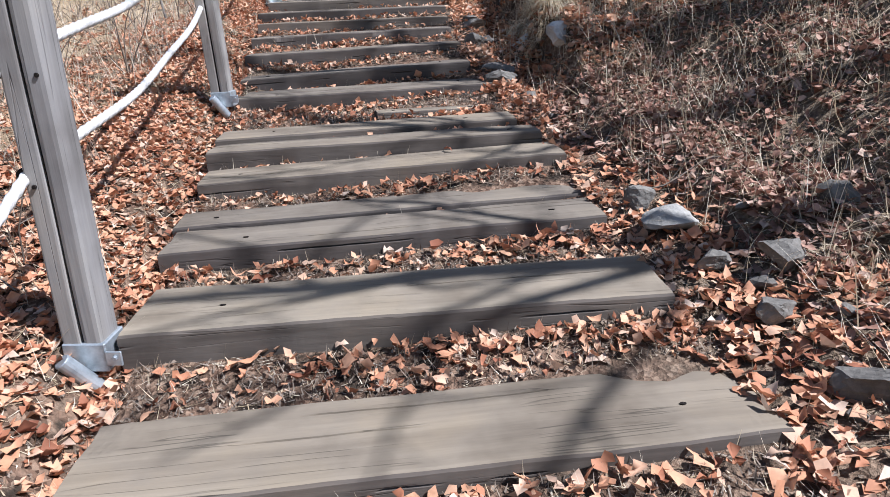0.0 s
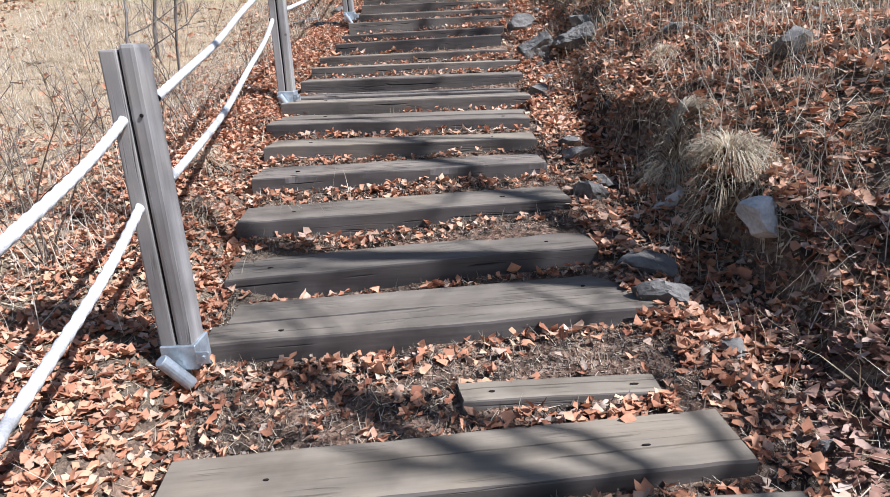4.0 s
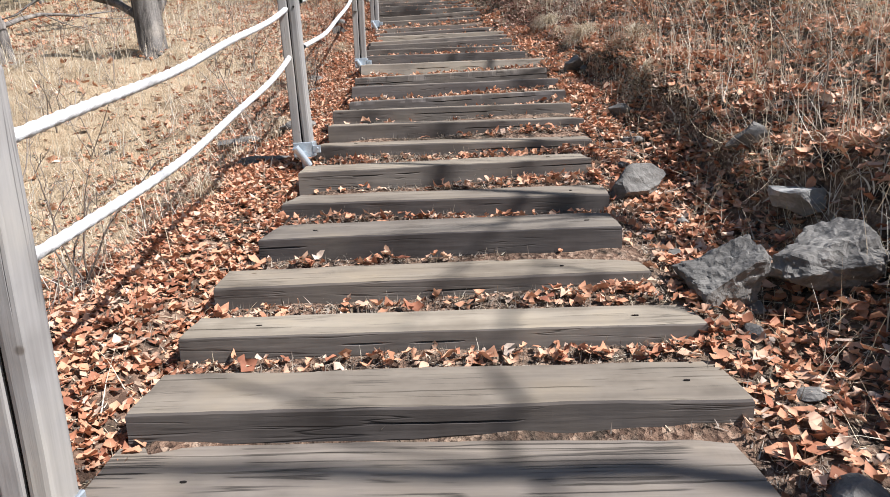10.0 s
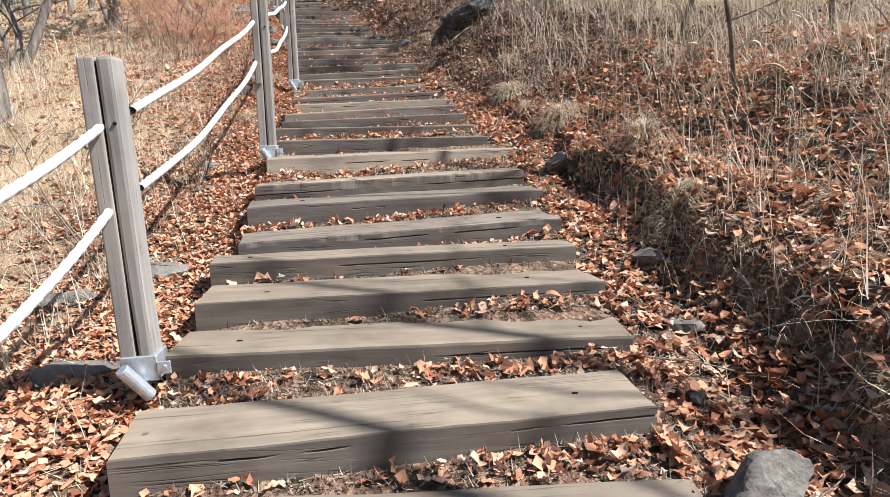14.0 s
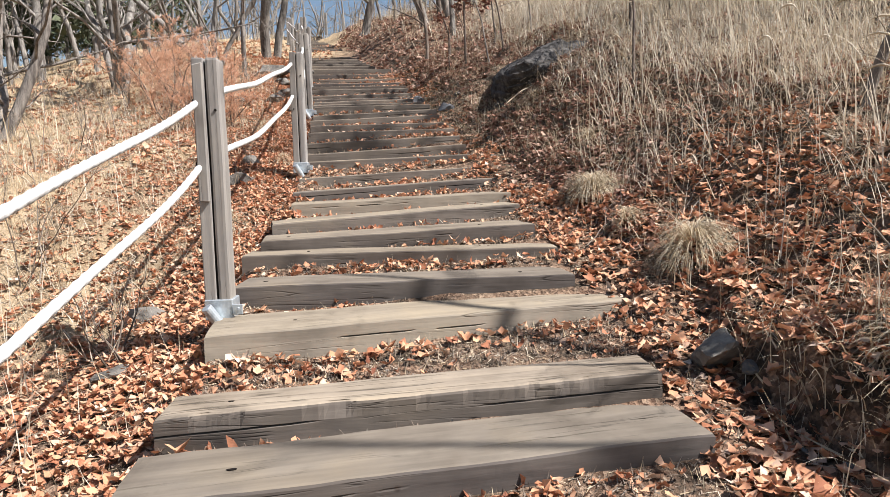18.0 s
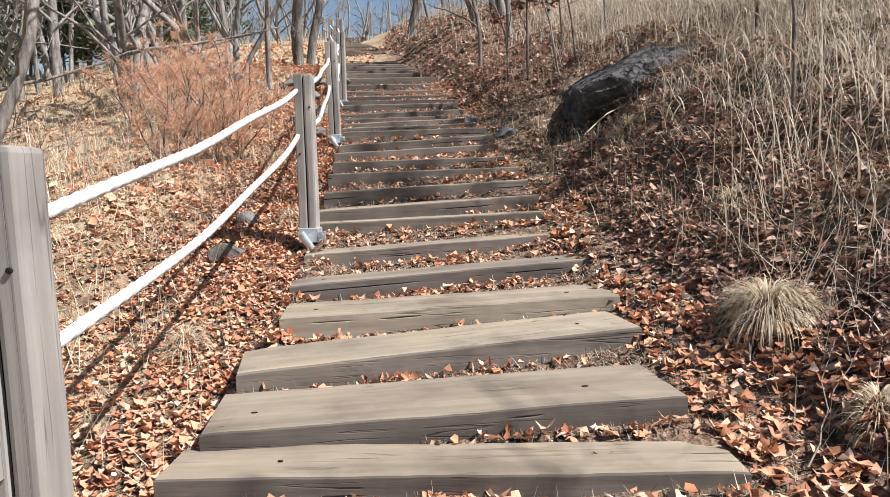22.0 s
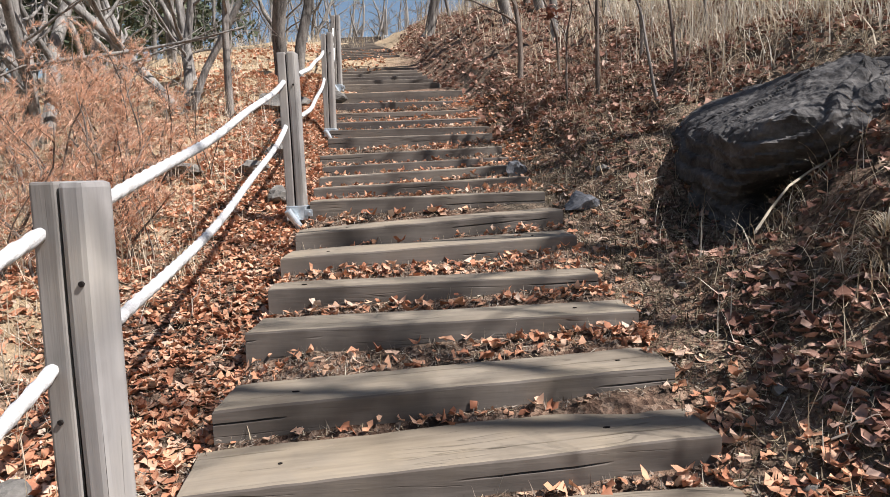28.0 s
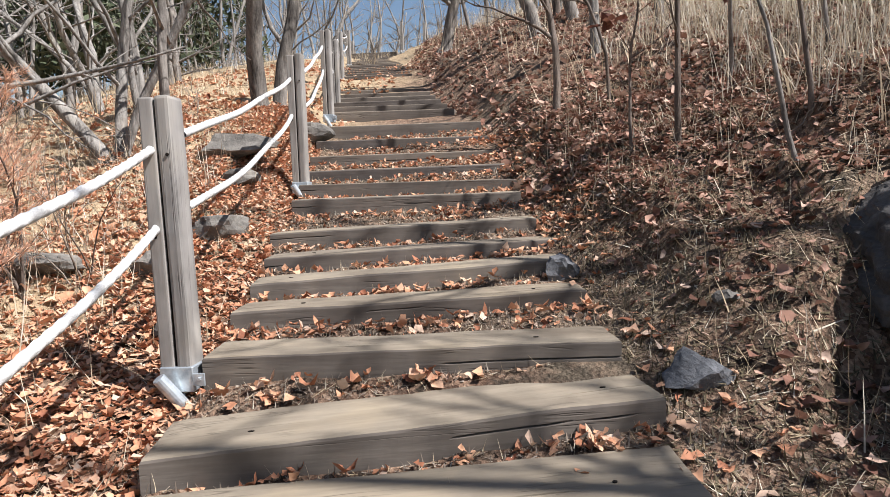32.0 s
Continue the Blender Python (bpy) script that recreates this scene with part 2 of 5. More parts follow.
def stone_material(name, dark, light):
    m, n, l, b = mat(name, 0.85, 0.3)
    v, rnd = object_coords(n, l)
    a = noise_tex(n, l, v, 5.0, 6.0, 0.62)
    f = noise_tex(n, l, v, 45.0, 4.0, 0.65)
    s = noise_tex(n, l, v, 3.0, 5.0, 0.6, (1.0, 1.0, 3.5))
    c = ramp(n, l, a, [(0.3, dark), (0.55, tuple((p + q) / 2 for p, q in zip(dark, light))), (0.72, light)])
    c = mix(n, l, 0.5, c, ramp(n, l, f, [(0.3, (0.5, 0.5, 0.5)), (0.7, (1.2, 1.2, 1.2))]), "MULTIPLY")
    c = mix(n, l, 0.5, c, ramp(n, l, s, [(0.35, (0.55, 0.55, 0.55)), (0.6, (1.1, 1.1, 1.1))]), "MULTIPLY")
    l.new(c, b.inputs["Base Color"])
    bump(n, l, b, math_n(n, l, "ADD", a, math_n(n, l, "MULTIPLY", f, 0.4)), 0.8, 0.02)
    return m


M_STONE = stone_material("grey_stone", (0.075, 0.068, 0.06), (0.25, 0.23, 0.198))
M_STONE_PALE = stone_material("pale_stone", (0.238, 0.224, 0.198), (0.409, 0.396, 0.363))
M_CHALK = stone_material("chalky_stone", (0.42, 0.41, 0.38), (0.68, 0.66, 0.62))
M_BLUE = stone_material("blue_grey_stone", (0.09, 0.092, 0.097), (0.20, 0.20, 0.205))
M_BOULDER = stone_material("dark_boulder", (0.020, 0.018, 0.017), (0.15, 0.138, 0.125))


def metal_material():
    m, n, l, b = mat("galvanised_steel", 0.5, 0.5, 0.7)
    v, rnd = object_coords(n, l)
    a = noise_tex(n, l, v, 18.0, 5.0, 0.6)
    l.new(ramp(n, l, a, [(0.3, (0.28, 0.31, 0.33)), (0.6, (0.48, 0.52, 0.54)), (0.8, (0.60, 0.63, 0.64))]), b.inputs["Base Color"])
    l.new(ramp(n, l, a, [(0.3, (0.65, 0.65, 0.65)), (0.7, (0.42, 0.42, 0.42))]), b.inputs["Roughness"])
    return m


def rope_material():
    m, n, l, b = mat("white_rope", 0.9, 0.2)
    v, rnd = object_coords(n, l)
    a = noise_tex(n, l, v, 9.0, 4.0, 0.6)
    f = noise_tex(n, l, v, 160.0, 2.0, 0.6)
    c = ramp(n, l, a, [(0.3, (0.42, 0.405, 0.375)), (0.6, (0.60, 0.59, 0.565)), (0.8, (0.68, 0.68, 0.665))])
    c = mix(n, l, 0.5, c, ramp(n, l, f, [(0.3, (0.6, 0.6, 0.6)), (0.65, (1.05, 1.05, 1.05))]), "MULTIPLY")
    l.new(c, b.inputs["Base Color"])
    bump(n, l, b, f, 0.6, 0.004)
    return m


M_STEEL, M_ROPE = metal_material(), rope_material()
# near-black: shade of gaps and bolt holes as colour; also the dark rope collars
M_GAP = mat("gap_shade_and_collar", 1.0, 0.0)[0]
M_GAP.node_tree.nodes["Principled BSDF"].inputs["Base Color"].default_value = (0.02, 0.017, 0.015, 1)


# ---- terrain ----
def curve_of(points):
    xs, ys = zip(*points)
    return lambda v: np.interp(v, xs, ys)


# the line of the stair: height of the tread noses, and the two ends of the timbers, along y
TREAD = curve_of([(-40, -7.5), (-3, -0.62), (1.25, 0.23), (2.5, 0.43), (4.5, 0.75), (6.2, 1.13), (8.2, 1.57), (10.3, 2.06), (13.4, 2.88), (15.5, 3.34),
                  (17.1, 3.76), (20.0, 4.57), (22.5, 5.16), (25.2, 5.95), (28.4, 6.58), (31.4, 7.6), (43, 10.4), (60, 12.4), (110, 13.6), (400, 8.0)])
LEFT = curve_of([(-3, -0.75), (1.25, -0.98), (3.5, -1.29), (6.2, -1.66), (8.6, -1.78), (12, -1.56), (15, -1.64), (17, -1.76), (19.5, -2.02), (22.5, -2.5), (25, -2.95), (28.4, -3.65), (31.4, -4.45), (43, -6.9), (60, -11)])
RIGHT = curve_of([(-3, 1.0), (1.25, 0.88), (3.5, 0.62), (5.6, 0.22), (8, 0.17), (11, 0.29), (13.4, 0.34), (15.5, 0.13), (17.2, -0.09), (19.5, -0.31), (22.5, -0.73), (25, -1.05), (28.4, -1.8), (31.4, -2.6), (43, -5.0), (60, -9)])
BANK = curve_of([(-3, 0.5), (2, 0.75), (6, 0.85), (10, 0.85), (14, 0.95), (18, 1.2), (22, 1.15), (27, 1.0), (45, 0.7)])
GULLY = curve_of([(0, 0.02), (4, 0.04), (5.2, 0.20), (5.8, 0.22), (6.6, 0.12), (8, 0.05), (11.5, 0.04), (14, 0.03), (24, 0.02)])
# how far trodden soil and leaves fill the space in front of the timbers
FILL = curve_of([(1.2, 0.0), (1.85, 0.0), (2.2, -0.02), (2.76, -0.02), (3.1, -0.01), (3.45, 0.02), (4.2, 0.0), (4.7, -0.03), (5.0, -0.075), (5.25, -0.05), (5.45, -0.01), (6.4, -0.01), (7.0, 0.01), (7.35, -0.02), (7.65, -0.02), (8.0, -0.06), (8.15, 0.0),
                 (8.9, 0.012), (9.3, 0.034), (9.85, 0.018), (10.15, 0.034), (10.75, 0.018), (11.6, 0.03), (12.4, 0.0), (12.9, 0.0), (13.3, -0.04), (13.6, -0.06), (13.8, 0.0), (14.6, 0.01), (15.2, -0.03), (15.75, -0.055), (16.1, -0.065), (16.65, -0.085), (17.0, -0.03),
                 (17.45, -0.02), (17.7, 0.02), (18.5, 0.02), (19.1, 0.0), (19.55, -0.03), (19.85, 0.01), (20.5, -0.03), (25, -0.03)])
# the soil beside the fence: its height against the treads, and how fast it falls away from there
SIDE = curve_of([(-3, 0.0), (3, 0.04), (5, 0.03), (7, -0.01), (9, -0.05), (10.2, -0.11), (12, -0.21), (13.4, -0.27), (14.5, -0.30), (15.1, -0.23), (17, -0.13), (20, -0.17), (22, -0.02), (25, 0.14), (30, 0.1), (60, -0.1)])
AWAY = curve_of([(-3, 0.08), (4, 0.14), (6.4, 0.16), (9, 0.14), (12, 0.13), (14, 0.06), (15.6, 0.01), (17, 0.06), (19, 0.04), (21, -0.06), (24, -0.10), (30, 0.0), (60, 0.05)])
FALL = curve_of([(0, 0.03), (8, 0.05), (16, 0.05), (21, 0.12), (30, 0.16), (60, 0.05)])
# the bank: the rise at its foot, and the height and place of the washed-out step in it
EDGE = curve_of([(0, 0.10), (4.6, 0.10), (5.2, 0.03), (12.9, 0.03), (13.6, 0.11), (18, 0.11), (19.5, 0.15), (21, 0.30), (24, 0.34), (45, 0.2)])
CUT = curve_of([(4.6, 0), (5.1, 0.17), (6.3, 0.20), (7.0, 0.13), (8.0, 0.10), (9.2, 0.14), (11.0, 0.12), (11.6, 0.18), (12.6, 0.20), (13.1, 0.08), (13.6, 0)])
CUT_AT = curve_of([(4, 0.44), (4.7, 0.5), (5.2, 0.60), (5.9, 0.62), (6.5, 0.5), (8, 0.46), (8.4, 0.72), (8.8, 0.82), (9.1, 0.66), (9.4, 0.58), (10.5, 0.60), (11.6, 0.56), (12.6, 0.40), (13.5, 0.37)])


def smooth(v, a, b):
    t = np.clip((v - a) / (b - a), 0, 1)
    return t * t * (3 - 2 * t)


_rng = np.random.RandomState(4)
_waves = [(_rng.uniform(0, 6.28), _rng.uniform(0, 6.28), _rng.uniform(0.6, 1.6) * f, a) for f, a in
          ((0.35, 0.10), (0.5, 0.08), (1.1, 0.035), (1.7, 0.03), (2.9, 0.018), (4.3, 0.014), (6.7, 0.009), (9.5, 0.007), (14, 0.005), (21, 0.004)) for _k in range(3)]


def rolling(x, y, lo=0):
    s = 0
    for th, ph, f, a in _waves[lo:]:
        s = s + a * np.sin((x * np.cos(th) + y * np.sin(th)) * f * 2 + ph)
    return s


def ground(x, y):
    x, y = np.asarray(x, float), np.asarray(y, float)
    l, r, top = LEFT(y), RIGHT(y), TREAD(y)
    d, e = x - r, l - x                      # metres to the right of the timbers, and to the left of them
    z = top - 0.085 + 0.03 * smooth(x, l + 0.6, r) + FILL(y) * smooth(x, l, l + 0.3) * (1 - smooth(x, r - 0.15, r + 0.15))
    bank = BANK(y)
    slope = EDGE(y) * smooth(d, 0.0, 0.5) + bank * 0.42 * np.clip(d - 0.35, 0, 1.6) + bank * 0.22 * np.clip(d - 1.95, 0, 8) + 0.06 * np.clip(d - 10, 0, 60)
    lip = CUT_AT(y) + 0.05 * np.sin(y * 4.3) + 0.025 * np.sin(y * 11.0 + 1.0)
    slope = slope + CUT(y) * smooth(d, lip - 0.035, lip + 0.045) - GULLY(y) * smooth(d, 0.12, 0.3) * (1 - smooth(d, lip - 0.03, lip + 0.06)) * (0.6 + 0.4 * np.sin(y * 3.1))
    z = z + np.where(d > 0, slope, 0)
    # a hollow in front of the boulder
    z = z - 0.36 * np.exp(-((x - 0.6) / 0.45) ** 2 - ((y - 19.3) / 0.62) ** 4)
    # and the bed that the boulder lies in
    z = z - 0.30 * np.exp(-((x - 1.2) / 0.55) ** 4 - ((y - 19.65) / 0.62) ** 4)
    side = SIDE(y) + 0.115 - AWAY(y) * np.clip(e - 0.4, 0, 1.8) - FALL(y) * np.clip(e - 2.2, 0, 14)
    z = z + np.where(e > -0.03, side * smooth(e, -0.03, 0.28) - 0.05 * np.exp(-((e - 0.06) / 0.08) ** 2), 0)
    away = np.maximum(np.clip(d, 0, 1), np.clip(e, 0, 1))
    return z + rolling(x, y, 0) * 0.45 * smooth(away, 0.3, 1.0) + rolling(x, y, 12) * 0.6 * (0.3 + 0.7 * away)


def ground_at(x, y):
    return float(ground(x, y))


def mesh_object(name, verts, faces, material, smooth_shade=False, parent=None):
    me = bpy.data.meshes.new(name)
    me.from_pydata(verts, [], faces)
    me.materials.append(material)
    if smooth_shade:
        me.polygons.foreach_set("use_smooth", [True] * len(me.polygons))
    me.update()
    ob = new(name, me)
    if parent:
        ob.parent = parent
    return ob


def part(name, bm, material, parent, label=""):
    me = bpy.data.meshes.new(name)
    bm.to_mesh(me)
    bm.free()
    me.materials.append(material)
    ob = new(name, me)
    if parent:
        ob.parent = parent
    return tagged(ob, label)


def stretched(lo, hi, step, grow, out):
    """Coordinates at even steps from lo to hi, then growing steps as far as out on both sides."""
    mid = list(np.arange(lo, hi + 1e-6, step))
    a, b, s = lo, hi, step
    left, right = [], []
    while b < out:
        s *= grow
        a, b = a - s, b + s
        left.append(a)
        right.append(b)
    return np.array(left[::-1] + mid + right)


def build_ground():
    xs, ys = stretched(-3.0, 2.2, 0.045, 1.15, 300), stretched(-0.4, 25.0, 0.06, 1.15, 300)
    X, Y = np.meshgrid(xs, ys)
    Z = ground(X, Y)
    nx, ny = len(xs), len(ys)
    verts = np.stack([X.ravel(), Y.ravel(), Z.ravel()], 1)
    i = np.arange(ny - 1)[:, None] * nx + np.arange(nx - 1)[None]
    faces = np.stack([i, i + 1, i + nx + 1, i + nx], -1).reshape(-1, 4)
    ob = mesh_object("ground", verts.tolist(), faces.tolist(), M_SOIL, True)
    tagged(ob, "steep brown hillside soil under dead leaves and dry grass", "ground", kind="structure")


build_ground()


# ---- stair timbers ----
TIES = []


def tie(x0, y0, x1, y1, z, deep=0.23, high=0.18, dz=0.0, material=None, worn=0.0, label="weathered grey-brown squared timber step set into the hillside", face=None):
    """One timber: the two ends of its top front edge, its depth and height; dz: how much higher its second end lies."""
    TIES.append((x0, y0, x1, y1, z, deep))
    length = math.hypot(x1 - x0, y1 - y0)
    ang = math.atan2(y1 - y0, x1 - x0)
    seed = random.random() * 100
    near = y0 < 24
    nx, c = (96 if worn else 72 if near else 24), 0.008 + 0.006 * random.random()
    # rounded cross-section, from the lower front edge round to the lower back; the third number marks the bed of a drying crack
    prof = [(0, -high, 0), (0, -high * 0.55, 0), (0, -c, 0), (c * 0.35, -c * 0.3, 0), (c, 0, 0)]
    if worn:
        prof += [(c * 2.2, 0, 0)]
    if near:
        for k, f in enumerate((random.uniform(0.2, 0.36), random.uniform(0.48, 0.62), random.uniform(0.74, 0.86))):
            prof += [(deep * f - 0.004, 0, 0), (deep * f, 0, k + 1), (deep * f + 0.004, 0, 0)]
        h = -high * random.uniform(0.2, 0.4)
        prof[2:2] = [(0, h - 0.005, 0), (0, h, 4), (0, h + 0.005, 0)]
    else:
        prof += [(deep * 0.5, 0, 0)]
    prof += [(deep - c, 0, 0), (deep - c * 0.3, -c * 0.35, 0), (deep, -c, 0), (deep, -high, 0)]
    n = len(prof)
    verts = []
    end0, end1 = random.uniform(-0.02, 0.02), random.uniform(-0.02, 0.02)
    for i in range(nx + 1):
        u = i / nx
        edge = min(u, 1 - u) * length
        for (py, pz, mark) in prof:
            wob = noise.noise((u * length * 2.2 + seed, py * 7, pz * 7))
            fine = noise.noise((u * length * 11 + seed, py * 30, pz * 30))
            x = u * length + (end0 * (1 - u) + end1 * u) * py / deep
            if edge < 0.002:
                x += (0.006 if u < 0.5 else -0.006) * (1 if pz > -c else 0)
            y = py + 0.005 * wob + 0.0015 * fine
            zz = pz + 0.004 * wob + 0.0015 * fine + dz * u
            if mark:
                gap = max(0.0, noise.noise((u * length * 1.1 + seed, mark * 7.7, 4)) + 0.35 * noise.noise((u * length * 6 + seed, mark * 3.1, 9)) - (0.10 if worn else 0.2))
                gap = min(0.016, gap * 0.09)
                if mark < 4:
                    zz -= gap
                    y += 0.002 * noise.noise((u * length * 9, seed, mark))
                else:
                    y += gap
            if worn:
                zz -= worn * 0.3 * max(0, noise.noise((u * length * 1.3 + seed, py * 22, 3))) * (1 if pz > -0.05 else 0)
                y += worn * 0.2 * max(0, noise.noise((u * length * 2.0, seed, pz * 9))) * (1 if py < 0.05 else 0)
                split = max(0, noise.noise((u * length * 4.5 + seed, 8, 2)) + 0.5 * noise.noise((u * length * 17 + seed, 5, 2)))
                if py <= c and pz > -c * 2:
                    y += 0.03 * split
                    zz -= 0.006 * split
                zz -= 0.004 * max(0, noise.noise((u * length * 2.5 + seed, py * 60, 1)) - 0.1) * (1 if pz > -0.05 else 0)
            if edge < 0.09 and pz > -high * 0.6:
                zz -= (0.09 - edge) * 0.10 * max(0, noise.noise((seed, u * 9, py * 9)) + 0.2)
            verts.append((x, y, zz))
    faces, sides = [], []
    for i in range(nx):
        for k in range(n):
            q = (k + 1) % n
            faces.append((i * n + k, i * n + n + k, i * n + n + q, i * n + q))
            # top faces take the lit tone, fronts and ends the dimmed one
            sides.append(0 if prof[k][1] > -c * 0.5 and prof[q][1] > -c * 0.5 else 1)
    faces.append(tuple(range(n)))
    faces.append(tuple(reversed(range(nx * n, nx * n + n))))
    sides += [1, 1]
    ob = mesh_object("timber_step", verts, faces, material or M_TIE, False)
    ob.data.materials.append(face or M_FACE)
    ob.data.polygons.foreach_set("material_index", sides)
    ob.matrix_world = pose(x0, y0, z, 0, 0, math.degrees(ang))
    # no holes are cut: near-black plugs carry their inner shade as colour
    for u in (random.uniform(0.08, 0.2), random.uniform(0.8, 0.93)):
        if near and random.random() < 0.8:
            bm = bmesh.new()
            bmesh.ops.create_cone(bm, cap_ends=True, segments=9, radius1=0.005, radius2=0.0065, depth=0.014)
            bmesh.ops.scale(bm, vec=(random.uniform(1.2, 2.6), random.uniform(0.7, 1.0), 1), verts=bm.verts)
            bmesh.ops.translate(bm, vec=(length * u, deep * random.uniform(0.38, 0.46), dz * u - 0.0035), verts=bm.verts)
            part("bolt_hole_shade", bm, M_GAP, ob, "near-black plug for the shade in a countersunk bolt hole")
    return tagged(ob, label, "step", "timber steps of the hillside stair")


WORN = "cracked and splintered old timber step with pale worn wood"
tie(-0.984, 1.215, 0.895, 1.40, 0.226, 0.36, 0.16, 0.012)
tie(-1.064, 1.851, 0.776, 1.993, 0.366, 0.37, 0.18)
tie(-1.17, 2.46, 0.708, 2.657, 0.416, 0.28, 0.18, 0.026)
tie(-1.22, 2.76, 0.67, 2.955, 0.43, 0.22, 0.16, 0.03)
tie(-1.22, 3.13, 0.655, 3.314, 0.533, 0.3, 0.18, 0.045)
tie(-1.28, 3.48, 0.57, 3.61, 0.62, 0.22, 0.17, 0.02)
tie(-1.308, 3.743, 0.469, 3.935, 0.643, 0.28, 0.15, 0.022)
tie(-0.408, 4.262, 0.297, 4.299, 0.682, 0.13, 0.14, 0.0, label="nearly buried short timber in the stair soil")
tie(-1.427, 4.575, 0.428, 4.812, 0.77, 0.19, 0.18, 0.01)
tie(-1.4, 4.772, 0.36, 4.99, 0.772, 0.22, 0.17, 0.01)
tie(-1.51, 5.09, 0.26, 5.26, 0.85, 0.29, 0.17, 0.06)
tie(-1.585, 5.55, 0.21, 5.73, 1, 0.33, 0.18, 0.03)
tie(-1.67, 6.14, 0.14, 6.22, 1.117, 0.33, 0.17, 0.026, M_WORN, 0.02, WORN)
tie(-1.72, 6.62, 0.12, 6.585, 1.232, 0.29, 0.18)
tie(-1.82, 7.085, 0.11, 6.955, 1.328, 0.2, 0.18)
tie(-1.8, 7.31, 0.09, 7.19, 1.336, 0.22, 0.17)
tie(-1.82, 7.55, 0.18, 7.51, 1.436, 0.22, 0.19)
tie(-1.8, 7.79, 0.1, 7.745, 1.458, 0.34, 0.17, 0.0, M_WORN, 0.03, WORN)
tie(-1.78, 8.13, 0.175, 8.11, 1.57, 0.3, 0.18)
tie(-1.76, 8.53, 0.195, 8.53, 1.664, 0.23, 0.17)
tie(-1.745, 8.89, 0.11, 8.935, 1.75, 0.28, 0.17, 0.01)
tie(-1.655, 9.29, 0.06, 9.22, 1.868, 0.36, 0.17, 0.03)
tie(-1.665, 9.82, 0.11, 9.66, 1.955, 0.33, 0.17, 0.03)
tie(-1.635, 10.16, 0.14, 10.22, 2.09, 0.35, 0.17, 0.03)
tie(-1.64, 10.77, 0.255, 10.72, 2.203, 0.32, 0.18)
tie(-1.6, 11.1, 0.3, 11.18, 2.324, 0.33, 0.17)
tie(-1.62, 11.49, 0.27, 11.54, 2.426, 0.2, 0.17, 0.008)
tie(-1.51, 11.66, 0.29, 11.88, 2.49, 0.38, 0.17, 0.05, M_WORN, 0.012, WORN)
tie(-1.55, 12.17, 0.33, 12.46, 2.62, 0.36, 0.17, 0.03)
tie(-1.576, 12.617, 0.275, 12.782, 2.71, 0.25, 0.17, 0.055, M_WORN, 0.02, WORN)
tie(-1.58, 13.2, 0.42, 13.58, 2.86, 0.4, 0.21, 0.03, label="large square grey timber step with clean sawn face", face=M_SAWN)
tie(-1.6, 13.75, 0.2, 13.84, 2.982, 0.32, 0.17, 0.005)
tie(-1.688, 14.275, 0.211, 14.3, 3.083, 0.25, 0.18, 0.005)
tie(-1.62, 14.48, 0.14, 14.68, 3.148, 0.42, 0.17, 0.055)
tie(-1.643, 14.93, 0.147, 15.325, 3.226, 0.38, 0.17, 0.085)
tie(-1.61, 15.48, 0.14, 15.72, 3.34, 0.35, 0.17, 0.05, face=M_SAWN)
tie(-1.68, 15.95, 0.1, 16.29, 3.42, 0.25, 0.16, 0.09)
tie(-1.715, 16.46, 0.02, 16.82, 3.534, 0.22, 0.16, 0.085)
tie(-1.77, 17, -0.07, 17.14, 3.7, 0.17, 0.16, 0.055)
tie(-1.768, 17.157, -0.084, 17.407, 3.781, 0.32, 0.17, 0.09)
tie(-1.798, 17.519, -0.127, 17.771, 3.912, 0.28, 0.17, 0.075)
tie(-1.86, 18.03, -0.155, 18.22, 4.064, 0.26, 0.18, 0.035)
tie(-1.895, 18.45, -0.265, 18.6, 4.175, 0.2, 0.17, 0.03)
tie(-1.96, 18.87, -0.295, 19.12, 4.275, 0.35, 0.17, 0.075)
tie(-1.98, 19.25, -0.315, 19.58, 4.372, 0.36, 0.17, 0.10)
tie(-2.03, 19.8, -0.4, 19.92, 4.549, 0.27, 0.17, 0.03)
tie(-2.131, 20.302, -0.454, 20.524, 4.631, 0.26, 0.17, 0.05)
tie(-2.171, 20.651, -0.498, 20.939, 4.713, 0.26, 0.17, 0.07)
tie(-2.237, 21.037, -0.52, 21.322, 4.804, 0.26, 0.17, 0.055)
tie(-2.37, 21.501, -0.635, 21.689, 4.914, 0.26, 0.17, 0.055)
tie(-2.463, 22.241, -0.716, 22.327, 5.12, 0.27, 0.17, 0.015)
tie(-2.549, 22.7, -0.741, 22.728, 5.235, 0.26, 0.17)
tie(-2.615, 23.2, -0.83, 23.3, 5.36, 0.26, 0.17, 0.02)
tie(-2.76, 23.75, -0.884, 23.85, 5.52, 0.26, 0.17, 0.01)
tie(-2.88, 24.4, -0.953, 24.5, 5.72, 0.26, 0.17)
for k in range(4):                                        # a small landing of planks laid side by side
    tie(-2.98 - 0.06 * k, 25.0 + 0.235 * k, -1.1 - 0.10 * k, 25.05 + 0.235 * k, 5.93 + 0.012 * k, 0.225, 0.17, label="weathered plank of a small landing in the stair")
for k in range(8):
    s = k * 0.62
    tie(-3.45 - 0.15 * k, 26.9 + s, -1.55 - 0.155 * k, 27.0 + s, 6.32 + 0.155 * k, 0.22, 0.17)
for k in range(14):                                       # the last ramp of close-laid timbers
    s = k * 0.83
    tie(-4.6 - 0.165 * k, 32.0 + s, -2.85 - 0.165 * k, 32.0 + s, 7.72 + 0.197 * k, 0.5, 0.2)
tie(-6.9, 43.3, -5.0, 43.3, 10.55, 0.3, 0.25)


